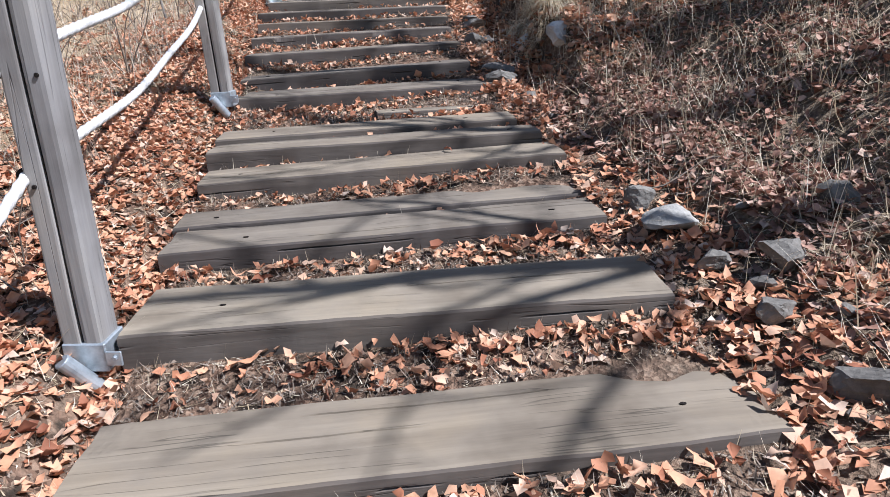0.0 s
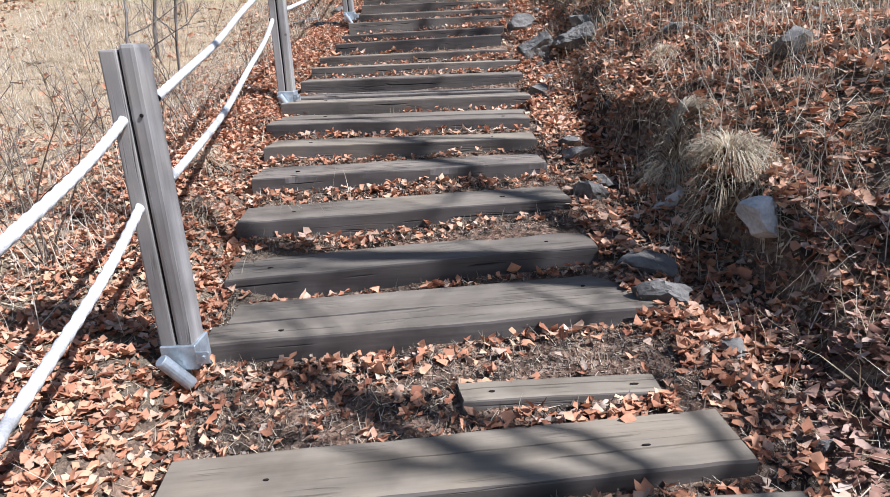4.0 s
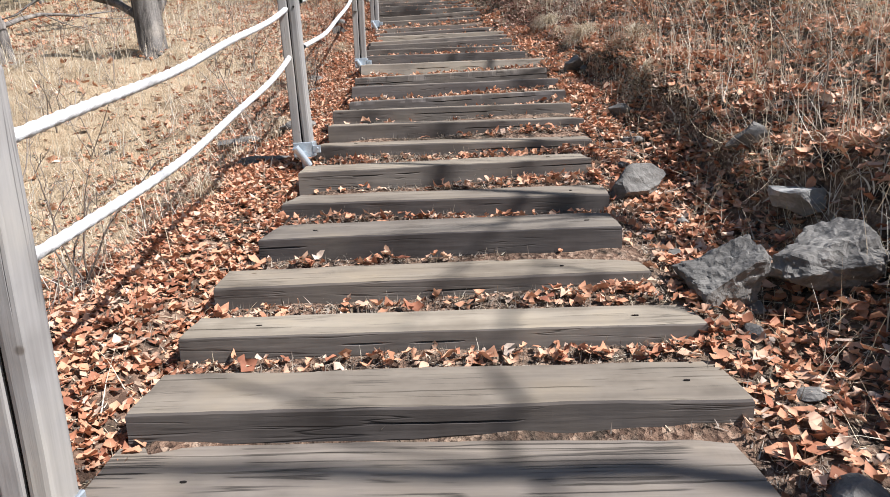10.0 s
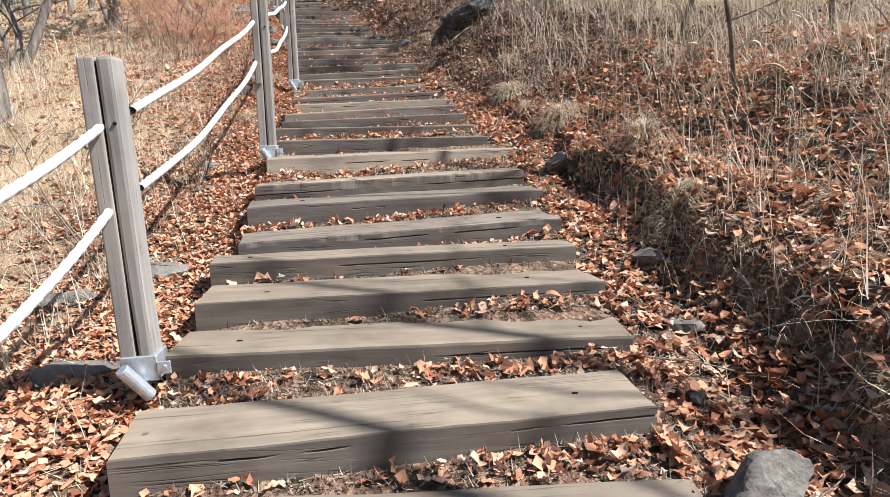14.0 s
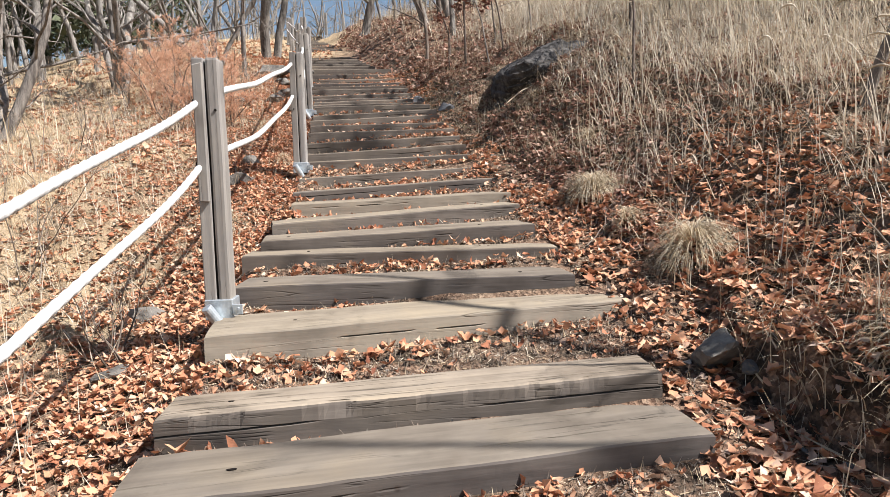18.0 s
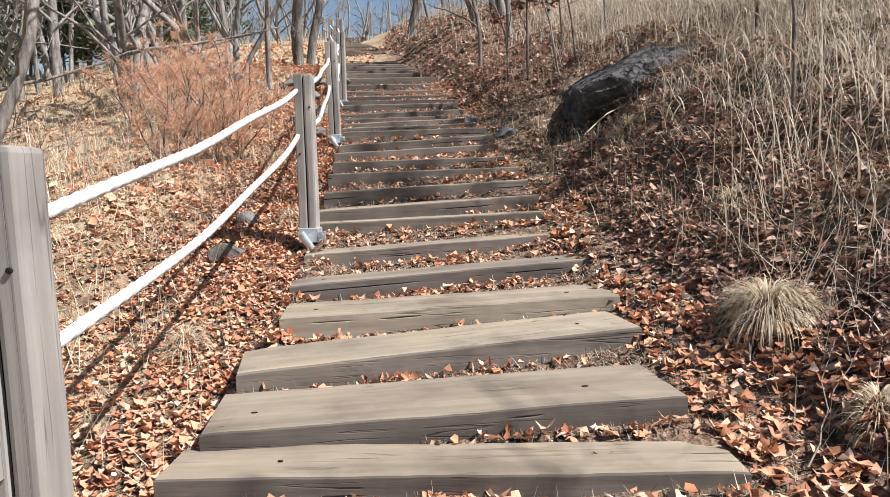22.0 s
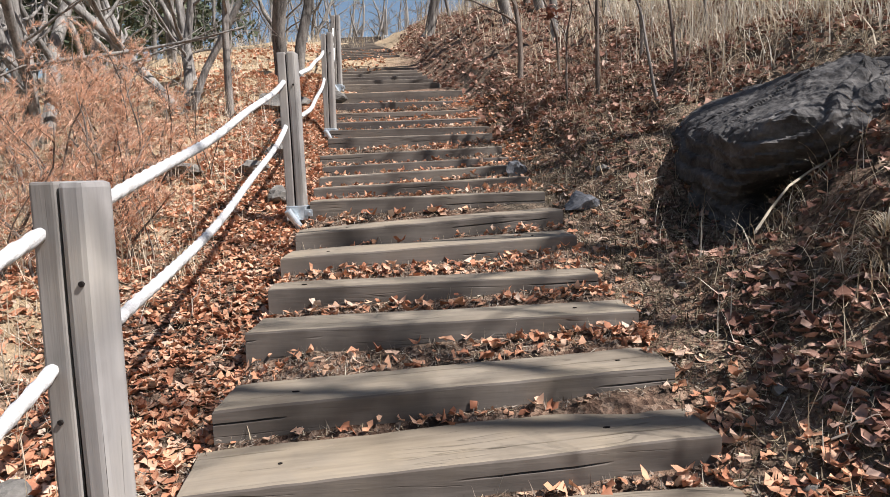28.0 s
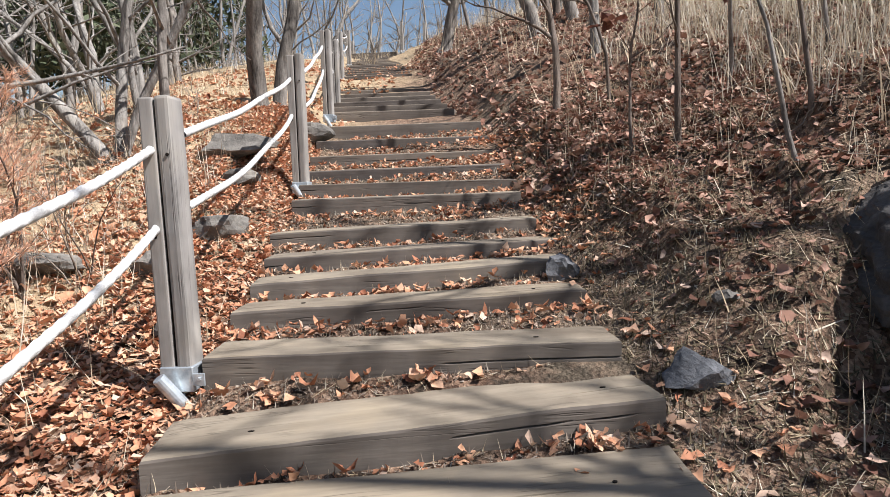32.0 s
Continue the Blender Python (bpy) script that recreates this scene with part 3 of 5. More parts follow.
# ---- rope fence ----
def box_bm(sx, sy, sz, bevel=0.004, segments=1):
    bm = bmesh.new()
    bmesh.ops.create_cube(bm, size=1.0)
    bmesh.ops.scale(bm, vec=(sx, sy, sz), verts=bm.verts)
    if bevel:
        bmesh.ops.bevel(bm, geom=bm.edges[:], offset=bevel, segments=segments, affect="EDGES", profile=0.6)
    return bm


def tube_bm(radius, length, sides=14, wall=0.0):
    bm = bmesh.new()
    bmesh.ops.create_cone(bm, cap_ends=True, segments=sides, radius1=radius, radius2=radius, depth=length)
    bmesh.ops.bevel(bm, geom=[e for e in bm.edges if len(e.link_faces) == 2 and any(len(f.verts) > 4 for f in e.link_faces)], offset=radius * 0.12, segments=1, affect="EDGES")
    return bm


POST_W, POST_D = 0.122, 0.115


def half_post(side, height, seed):
    """One half of a split post, worn and slightly uneven, with a rounded outer edge."""
    bm = box_bm(POST_W / 2 - 0.004, POST_D, height, 0.014 if side > 0 else 0.007, 2)
    bmesh.ops.translate(bm, vec=(side * (POST_W / 4 + 0.002) - 0.004, 0, height / 2), verts=bm.verts)
    cuts = [e for e in bm.edges if abs(e.verts[0].co.z - e.verts[1].co.z) > height * 0.5]
    bmesh.ops.subdivide_edges(bm, edges=cuts, cuts=9, use_grid_fill=True)
    for v in bm.verts:
        q = noise.noise((v.co.x * 6 + seed, v.co.y * 6, v.co.z * 2.2))
        v.co.x += 0.004 * q
        v.co.y += 0.004 * noise.noise((v.co.z * 2.0, seed, 1.0))
    return bm


def rope_post(x, y, z, height=1.15, lean=0.0, tip=0.0, turn=0.0, shoe=True, splint=False):
    base = new("rope_post")
    base.empty_display_size = 0.1
    base.matrix_world = pose(x, y, z, tip, lean, turn)
    seed = y * 3.1
    part("post_half", half_post(-1, height - random.uniform(0.0, 0.02), seed), M_POST, base)
    part("post_half", half_post(1, height, seed + 5), M_POST, base)
    # a near-black filler gives the gap its shade by colour
    bm = box_bm(0.02, POST_D - 0.03, height - 0.03, 0)
    bmesh.ops.translate(bm, vec=(0, 0, height / 2 - 0.01), verts=bm.verts)
    part("groove_shade", bm, M_GAP, base, "near-black strip for the shade between the post halves")
    if splint:
        bm = box_bm(0.046, 0.02, height * 0.52, 0.004)
        bmesh.ops.translate(bm, vec=(-POST_W / 4 - 0.002, -POST_D / 2 - 0.011, height * 0.71), verts=bm.verts)
        for v in bm.verts:
            v.co.z += 0.02 * noise.noise((v.co.x * 60, v.co.z * 3, 2)) * (1 if v.co.z > height * 0.5 else -0.6)
        part("splint", bm, M_POST, base, "pale split board nailed to the post")
    # near-black plugs instead of shaded holes in the post
    for h, s in ((0.80, 1), (0.52, -1)):
        for _one in (0,):
            bm = tube_bm(0.0065, 0.02, 8)
            bmesh.ops.rotate(bm, matrix=Matrix.Rotation(radians(90), 3, "X"), verts=bm.verts)
            bmesh.ops.translate(bm, vec=(s * 0.038, -POST_D / 2 + 0.004, height * h), verts=bm.verts)
            part("bolt", bm, M_GAP, base, "near-black plug for the shade in a sunken bolt hole")
    if shoe:
        bm = box_bm(POST_W + 0.014, POST_D + 0.014, 0.10, 0.004)
        bmesh.ops.translate(bm, vec=(0, 0, 0.02), verts=bm.verts)
        part("bracket", bm, M_STEEL, base, "galvanised steel base bracket")
        bm = box_bm(0.05, 0.008, 0.05, 0.002)
        bmesh.ops.translate(bm, vec=(POST_W / 2 + 0.03, -POST_D / 2 - 0.008, 0.02), verts=bm.verts)
        tab = part("tab", bm, M_STEEL, base, "steel fixing tab screwed to the timber")
        bm = tube_bm(0.008, 0.012, 6)
        bmesh.ops.rotate(bm, matrix=Matrix.Rotation(radians(90), 3, "X"), verts=bm.verts)
        bmesh.ops.translate(bm, vec=(POST_W / 2 + 0.035, -POST_D / 2 - 0.016, 0.025), verts=bm.verts)
        part("bolt", bm, M_STEEL, tab)
        bm = tube_bm(0.026, 0.16, 16)
        bmesh.ops.rotate(bm, matrix=Matrix.Rotation(radians(-28), 3, "Y") @ Matrix.Rotation(radians(20), 3, "X"), verts=bm.verts)
        bmesh.ops.translate(bm, vec=(-0.006, -POST_D / 2 - 0.036, -0.022), verts=bm.verts)
        part("pipe_stub", bm, M_STEEL, base, "grey steel pipe stub driven into the soil")
        bm = tube_bm(0.022, 0.34, 12)
        bmesh.ops.translate(bm, vec=(-0.012, 0, -0.19), verts=bm.verts)
        part("stake", bm, M_STEEL, base, "steel stake driven into the soil")
    return tagged(base, "grey split wooden fence post with a steel base bracket", "post", "posts of the rope fence")


POSTS = [(-0.81, -1.15, -0.36, 1.15, 0), (-1.15, 1.87, 0.29, 1.11, 2), (-1.46, 4.50, 0.765, 1.14, -1), (-1.80, 7.74, 1.45, 1.15, 0), (-1.70, 10.74, 2.165, 1.165, -2), (-1.62, 13.63, 2.88, 1.22, 0),
         (-1.735, 16.76, 3.62, 1.10, 0), (-2.12, 19.83, 4.45, 1.11, -1), (-2.55, 22.8, 5.19, 1.13, 0), (-3.07, 25.7, 6.08, 1.13, 0), (-3.63, 28.3, 6.55, 1.13, 0), (-4.45, 32.0, 7.6, 1.1, 0), (-5.55, 37.5, 8.95, 1.1, 0), (-6.9, 43.0, 10.3, 1.1, 0)]
for (x, y, z, h, lean) in POSTS:
    rope_post(x, y, z, h, lean, splint=abs(y - 13.63) < 0.1)
for (x, y) in ((-4.75, 43.2), (-4.3, 47.0), (-7.6, 47.0)):
    rope_post(x, y, ground_at(x, y) - 0.02, 1.15, 0)


def rope(a, b, sag, radius=0.0162):
    """A laid rope of three strands that hangs from a to b."""
    a, b = Vector(a), Vector(b)
    length = (b - a).length
    n, sides = int(length / (0.018 if a.y < 24 else 0.05)), 10
    verts, faces = [], []
    up = Vector((0, 0, 1))
    for i in range(n + 1):
        u = i / n
        p = a.lerp(b, u) - up * sag * 4 * u * (1 - u) + Vector((0.006 * math.sin(u * 9), 0, 0.005 * math.sin(u * 13)))
        t = (b - a).normalized()
        sx = t.cross(up).normalized()
        sy = sx.cross(t)
        for k in range(sides):
            th = 2 * math.pi * k / sides
            r = radius * (1 + 0.11 * math.cos(3 * (th - u * length * 34)))
            verts.append(p + sx * r * math.cos(th) + sy * r * math.sin(th))
    for i in range(n):
        for k in range(sides):
            q, w = i * sides + k, i * sides + (k + 1) % sides
            faces.append((q, w, w + sides, q + sides))
    ob = mesh_object("rope", [tuple(v) for v in verts], faces, M_ROPE, True)
    return tagged(ob, "thick off-white twisted rope strung between the posts", "rope", "ropes of the fence")


ROPE_UP = [0.93, 0.93, 0.93, 0.95, 0.95, 1.045, 1.02, 0.94] + [0.95] * 6
for i, (p, q) in enumerate(zip(POSTS, POSTS[1:])):
    for step, sag in ((0.0, 0.035), (0.285, 0.075)):
        a = (p[0] + 0.03, p[1] + POST_D / 2 - 0.01, p[2] + ROPE_UP[i] + 0.03 - step)
        b = (q[0] - POST_W / 2 + 0.008, q[1] - 0.02, q[2] + ROPE_UP[i + 1] - 0.025 - step * 1.04)
        line = rope(a, b, sag)
        bm = tube_bm(0.024, 0.016, 12)
        bmesh.ops.rotate(bm, matrix=Vector((0, 0, 1)).rotation_difference(Vector(b) - Vector(a)).to_matrix(), verts=bm.verts)
        bmesh.ops.translate(bm, vec=Vector(b) + (Vector(a) - Vector(b)).normalized() * 0.014, verts=bm.verts)
        part("collar", bm, M_GAP, line, "dark frayed collar where the rope enters the post")


M_PLUME = island_material("grass_plumes", [(0.0, (0.42, 0.335, 0.23)), (0.5, (0.59, 0.51, 0.385)), (1.0, (0.67, 0.62, 0.52))], 0.8, 0.2, 0.25, 60.0, 0.35)
M_MOSSY = island_material("mossy_litter", [(0.0, (0.042, 0.033, 0.021)), (0.4, (0.09, 0.072, 0.042)), (0.75, (0.162, 0.126, 0.078)), (1.0, (0.264, 0.21, 0.138))], 0.9, 0.15, 0.3, 60.0)


# ---- stones ----
def stone(x, y, sx, sy, sz, turn=0.0, sink=0.3, material=None, label="rough grey fieldstone half sunk in the leaf litter", name="stone", tilt=0.0, cuts=3, rough=0.36, z=None):
    """An angular stone: an icosphere cut flat by random planes, then roughened."""
    bm = bmesh.new()
    bmesh.ops.create_icosphere(bm, subdivisions=cuts, radius=0.5)
    rng = random.Random(x * 91.7 + y * 13.3)
    planes = [(Vector((rng.gauss(0, 1), rng.gauss(0, 1), rng.gauss(0, 1))).normalized(), rng.uniform(0.22, 0.36)) for _ in range(11)]
    seed = rng.uniform(0, 50)
    for v in bm.verts:
        for nrm, dist in planes:
            over = v.co.dot(nrm) - dist
            if over > 0:
                v.co -= nrm * over
        v.co *= 1 + rough * 0.4 * noise.noise(v.co * 4 + Vector((seed, 0, 0))) + rough * 0.3 * noise.noise(v.co * 10 + Vector((0, seed, 0))) + rough * 0.16 * noise.noise(v.co * 24)
    bmesh.ops.scale(bm, vec=(sx * 1.25, sy * 1.25, sz * 1.25), verts=bm.verts)
    ob = part(name, bm, material or M_STONE, None)
    zz = (ground_at(x, y) if z is None else z) + sz * (0.5 - sink)
    ob.matrix_world = pose(x, y, zz, tilt, tilt * 0.5, turn)
    return tagged(ob, label, "stone")


PALE = "pale rounded stone lying in the gully beside the stair"
stone(0.93, 5.03, 0.25, 0.22, 0.20, 20, 0.2, M_CHALK, PALE, z=1.0)
stone(0.70, 5.66, 0.11, 0.10, 0.27, 30, 0.2, M_CHALK, "upright pale broken stone in the gully", tilt=25, z=0.89)
stone(0.47, 6.2, 0.13, 0.2, 0.12, 10, 0.3)
stone(0.34, 6.42, 0.24, 0.16, 0.10, -20, 0.3)
stone(0.33, 6.62, 0.2, 0.15, 0.10, 15, 0.3)
stone(0.36, 5.86, 0.2, 0.22, 0.12, 40, 0.3)
stone(0.50, 5.15, 0.26, 0.17, 0.13, -10, 0.4)
stone(0.46, 4.9, 0.26, 0.18, 0.12, -15, 0.35)
stone(0.74, 8.76, 0.38, 0.32, 0.32, 25, 0.28, None, "angular grey stone with a flat top beside the stair", cuts=5)
stone(0.38, 8.82, 0.34, 0.28, 0.30, -12, 0.28, None, "blocky grey stone with pale lichen beside the stair", cuts=5)
stone(0.90, 9.22, 0.34, 0.24, 0.17, 14, 0.35, M_STONE_PALE, "pale flat-topped stone in the washed-out bank", z=1.97)
stone(0.27, 7.72, 0.2, 0.18, 0.14, 20, 0.35)
stone(0.89, 9.8, 0.24, 0.2, 0.17, -20, 0.4)
stone(0.33, 9.88, 0.29, 0.18, 0.24, 8, 0.3, None, "rounded brown-grey stone leaning against the stair edge", tilt=8, cuts=4, rough=0.24)
stone(0.56, 10.9, 0.16, 0.14, 0.1, 0, 0.35)
stone(0.66, 11.5, 0.22, 0.16, 0.12, 0, 0.35)
stone(0.58, 12.98, 0.24, 0.2, 0.2, 30, 0.1, None, "grey angular stone lying on brown leaves")
stone(-0.17, 19.75, 0.22, 0.18, 0.16, 15, 0.4, M_BLUE, "blue-grey block of stone beside the timbers")
stone(-0.56, 20.85, 0.17, 0.2, 0.15, 5, 0.35, M_BLUE, "blue-grey block of stone beside the timbers")
stone(1.18, 2.08, 0.16, 0.14, 0.13, 0, 0.12)
stone(0.94, 2.52, 0.24, 0.17, 0.12, 30, 0.1, M_STONE_PALE, "flat pale stone beside the timbers")
stone(0.86, 2.74, 0.16, 0.11, 0.1, 0, 0.1)
stone(1.5, 2.35, 0.15, 0.13, 0.11, 20, 0.15)
stone(1.04, 1.84, 0.15, 0.11, 0.09, 0, 0.12)
stone(0.98, 2.2, 0.13, 0.1, 0.09, 25, 0.12)
stone(1.12, 1.5, 0.16, 0.12, 0.1, -15, 0.12)
stone(0.62, 4.55, 0.12, 0.12, 0.1, 0, 0.4)
stone(1.3, 7.5, 0.22, 0.18, 0.12, 0, 0.4)
stone(0.9, 7.9, 0.2, 0.16, 0.1, 40, 0.4)
stone(1.6, 6.3, 0.28, 0.24, 0.2, 40, 0.35)
stone(2.0, 6.9, 0.24, 0.2, 0.14, 10, 0.35)
LEFTSTONE = "flat grey stone among fallen leaves beyond the rope fence"
stone(-2.47, 11.85, 0.34, 0.26, 0.12, 10, 0.4, None, LEFTSTONE)
stone(-2.05, 10.95, 0.42, 0.34, 0.12, -20, 0.45, None, LEFTSTONE)
stone(-2.0, 11.9, 0.3, 0.26, 0.14, 30, 0.4, None, LEFTSTONE)
stone(-2.25, 14.2, 0.22, 0.16, 0.1, 10, 0.4, None, LEFTSTONE)
stone(-2.1, 13.5, 0.2, 0.14, 0.08, 50, 0.4, None, LEFTSTONE)
stone(-2.25, 16.6, 0.24, 0.2, 0.18, 10, 0.3, None, "grey broken stone in leaf litter by a fence post")
stone(-2.30, 17.2, 0.16, 0.16, 0.14, 40, 0.3, None, LEFTSTONE)
stone(-2.42, 20.3, 0.18, 0.2, 0.2, 10, 0.25, None, "pale upright stone behind the fence post")
stone(-2.85, 20.9, 0.3, 0.25, 0.16, 0, 0.35, None, LEFTSTONE)
stone(-3.65, 20.9, 0.7, 0.5, 0.16, 15, 0.45, None, LEFTSTONE)
stone(-3.35, 23.2, 0.75, 0.5, 0.28, -10, 0.4, None, "large pale flat rock beyond the rope fence")
stone(-3.05, 22.6, 0.4, 0.3, 0.18, 30, 0.4, None, LEFTSTONE)
stone(-2.75, 21.6, 0.5, 0.36, 0.2, 0, 0.45, None, LEFTSTONE)
stone(-3.0, 24.6, 0.45, 0.4, 0.25, 0, 0.4, None, LEFTSTONE)
rnd_s = random.Random(12)
for _k in range(46):                                       # small stones along the right edge of the stair
    yy = rnd_s.uniform(1.2, 22)
    xx = float(RIGHT(yy)) + rnd_s.uniform(0.04, 0.5)
    q = rnd_s.uniform(0.035, 0.09)
    stone(xx, yy, q * 1.3, q, q * 0.7, rnd_s.uniform(0, 180), 0.35, None, "small grey stone at the edge of the stair", cuts=2)


def boulder():
    """The dark ledge of rock: a slab that dips toward the stair, split along its beds, over an upright face and a hollow."""
    heart = Vector((1.22, 19.68, 4.72))
    sides = [((-0.55, -0.12, 1.0), (0.75, 19.3, 5.00)), ((0.1, -0.72, 0.8), (1.1, 18.92, 4.98)), ((-1, -0.06, 0.05), (0.56, 19.5, 4.7)), ((-0.2, -1, -0.30), (0.66, 18.97, 4.8)),
             ((-0.75, -0.75, 0.1), (0.62, 19.05, 4.7)), ((0.15, 0.1, 1), (1.3, 19.7, 5.36)), ((1, -0.15, 0.35), (1.95, 19.6, 5.05)), ((0, 1, 0.2), (1.2, 20.5, 5.0)), ((0, 0, -1), (1.2, 19.7, 4.0))]
    planes = []
    for nrm, at in sides:
        nrm = Vector(nrm).normalized()
        planes.append((nrm, (Vector(at) - heart).dot(nrm)))
    bm = bmesh.new()
    bmesh.ops.create_icosphere(bm, subdivisions=7, radius=1.0)
    bed = Vector((-0.50, -0.28, 1.0)).normalized()
    for v in bm.verts:
        u = v.co.normalized()
        p = u * sum(max(0.0, u.dot(nrm) / dist) ** 22 for nrm, dist in planes) ** (-1 / 22)
        # beds of the slab, each broken off a little farther in or out
        layer = p.dot(bed) * 13 + 0.9 * noise.noise(p * 2.1)
        step = math.floor(layer)
        part_in = (layer - step) ** 6
        lump = lambda k: noise.noise(Vector((k * 3.7, p.x * 2.2, p.y * 2.2)))
        out = 0.085 * (lump(step) * (1 - part_in) + lump(step + 1) * part_in) + 0.012 * math.tanh(5 * (layer - step - 0.5))
        under = 0.5 * math.exp(-((p.x + 0.36) / 0.3) ** 2 - ((p.z + 0.27) / 0.2) ** 2) * max(0.0, min(1.0, -p.y * 2.2))
        under += 0.16 * math.exp(-((p.x + 0.02) / 0.2) ** 2 - ((p.z + 0.02) / 0.09) ** 2) * max(0.0, min(1.0, -p.y * 2.2))
        rough = 0.05 * noise.noise(p * 4) + 0.03 * abs(noise.noise(p * 9)) + 0.018 * noise.noise(p * 21) + 0.008 * noise.noise(p * 46)
        v.co = p * (1 + out + rough - under) + Vector((0, 0.25 * under, 0))
    ob = part("boulder", bm, M_BOULDER, None)
    ob.matrix_world = pose(heart.x, heart.y, heart.z)
    tagged(ob, "large dark layered boulder with a shadowed hollow in the bank", "boulder")


boulder()


def dead_stick(points, r, label="pale dead stick leaning out of the hollow"):
    """A bent, tapering stick through the points given."""
    bm = bmesh.new()
    rings = []
    for k, p in enumerate(points):
        q = r * (1 - 0.55 * k / (len(points) - 1))
        rings.append([bm.verts.new((p[0] + q * 0.6 * math.cos(a * 1.257), p[1] + q * 0.6 * math.sin(a * 1.257), p[2] + q * math.sin(a * 1.257 + 0.8))) for a in range(5)])
    for a, b in zip(rings, rings[1:]):
        for k in range(5):
            bm.faces.new((a[k], a[(k + 1) % 5], b[(k + 1) % 5], b[k]))
    bm.faces.new(rings[0])
    bm.faces.new(rings[-1])
    bmesh.ops.recalc_face_normals(bm, faces=bm.faces)
    return tagged(part("dead_stick", bm, M_PLUME, None), label, "stick")


dead_stick([(0.50, 18.62, 4.40), (0.62, 18.74, 4.50), (0.76, 18.86, 4.61), (0.93, 18.98, 4.69), (1.14, 19.0, 4.80)], 0.013)


# ---- swarms of small litter ----
def swarm(name, verts, tris, material, label, category, smooth_shade=False):
    """One mesh of many small islands, from arrays of corners and triangles."""
    me = bpy.data.meshes.new(name)
    me.vertices.add(len(verts))
    me.vertices.foreach_set("co", np.asarray(verts, np.float32).ravel())
    me.loops.add(tris.size)
    me.loops.foreach_set("vertex_index", tris.astype(np.int32).ravel())
    me.polygons.add(len(tris))
    me.polygons.foreach_set("loop_start", np.arange(0, tris.size, 3, dtype=np.int32))
    me.polygons.foreach_set("loop_total", np.full(len(tris), 3, np.int32))
    if smooth_shade:
        me.polygons.foreach_set("use_smooth", np.ones(len(tris), bool))
    me.update(calc_edges=True)
    me.validate()
    me.materials.append(material)
    return tagged(new(name, me), label, category, kind="stuff")


def rotations(yaw, tilt, spin):
    """Rotation matrices: spin about z, tilt about x, then yaw about z."""
    def rz(a):
        c, s, o, i = np.cos(a), np.sin(a), np.zeros_like(a), np.ones_like(a)
        return np.stack([np.stack([c, -s, o], -1), np.stack([s, c, o], -1), np.stack([o, o, i], -1)], -2)
    c, s, o, i = np.cos(tilt), np.sin(tilt), np.zeros_like(tilt), np.ones_like(tilt)
    rx = np.stack([np.stack([i, o, o], -1), np.stack([o, c, -s], -1), np.stack([o, s, c], -1)], -2)
    return rz(yaw) @ rx @ rz(spin)


LEAF_TRIS = np.array([(0, 1, 2), (0, 2, 3), (1, 4, 5), (1, 5, 2), (2, 5, 6), (2, 6, 3), (4, 7, 5), (5, 7, 6)])
LOBED_TRIS = np.array([(0, 1, 2), (0, 2, 3), (1, 4, 5), (1, 5, 2), (2, 5, 6), (2, 6, 3), (4, 7, 8), (4, 8, 5), (5, 8, 9), (5, 9, 6), (7, 10, 8), (8, 10, 9)])


def leaf_swarm(name, x, y, rng, material, label, size=(0.045, 0.085), lift=(0.0, 0.03), tilt=0.7, top=None, tris=LEAF_TRIS):
    """Curled dead leaves with lobed sides, strewn on the ground at x, y."""
    n = len(x)
    s = rng.uniform(*size, n)
    wide = rng.uniform(0.5, 0.85, n) * s
    curl = rng.uniform(-0.7, 1.5, n)            # bend along the leaf
    fold = rng.uniform(-0.4, 0.9, n)             # fold about the midrib
    rows = [(0.0, 0.0), (0.2, 0.42), (0.44, 0.2), (0.7, 0.5), (1.0, 0.0)] if tris is LOBED_TRIS else [(0.0, 0.0), (0.22, 0.44), (0.74, 0.5), (1.0, 0.0)]
    crook = rng.uniform(-0.25, 0.25, n)          # bend to one side
    pts = []
    for u, w in rows:
        along = (u - 0.5) * s
        zc = curl * (u - 0.5) ** 2 * s * 1.4
        if w == 0:
            pts.append(np.stack([np.zeros(n), along, zc], -1))
            continue
        for side in (-1, 0, 1):
            ww = wide * w * side * rng.uniform(0.45, 1.35, n)
            pts.append(np.stack([ww * np.cos(fold) + crook * s * (u - 0.5) ** 2 * 4, along + rng.uniform(-0.13, 0.13, n) * s, zc + np.abs(ww) * np.sin(fold) + rng.normal(0, 0.05, n) * s], -1))
    P = np.stack(pts, 1)
    R = rotations(rng.uniform(0, 6.28, n), rng.normal(0, tilt, n), rng.uniform(0, 6.28, n))
    P = np.einsum("nij,nkj->nki", R, P)
    base = ground(x, y) if top is None else top
    P += np.stack([x, y, base + rng.uniform(*lift, n) + s * 0.1], -1)[:, None]
    T = (tris[None] + (np.arange(n) * P.shape[1])[:, None, None]).reshape(-1, 3)
    return swarm(name, P.reshape(-1, 3), T, material, label, "leaves", True)


def off_timbers(x, y, keep, rng):
    """True where a point lies on no timber; keep: the share of those on timbers that stay."""
    ok = np.ones(len(x), bool)
    for (x0, y0, x1, y1, z, deep) in TIES:
        u = (x - x0) / (x1 - x0)
        yy = y - (y0 + (y1 - y0) * u)
        ok &= ~((u > -0.01) & (u < 1.01) & (yy > -0.012) & (yy < deep + 0.005))
    return ok | (rng.uniform(0, 1, len(x)) < keep)


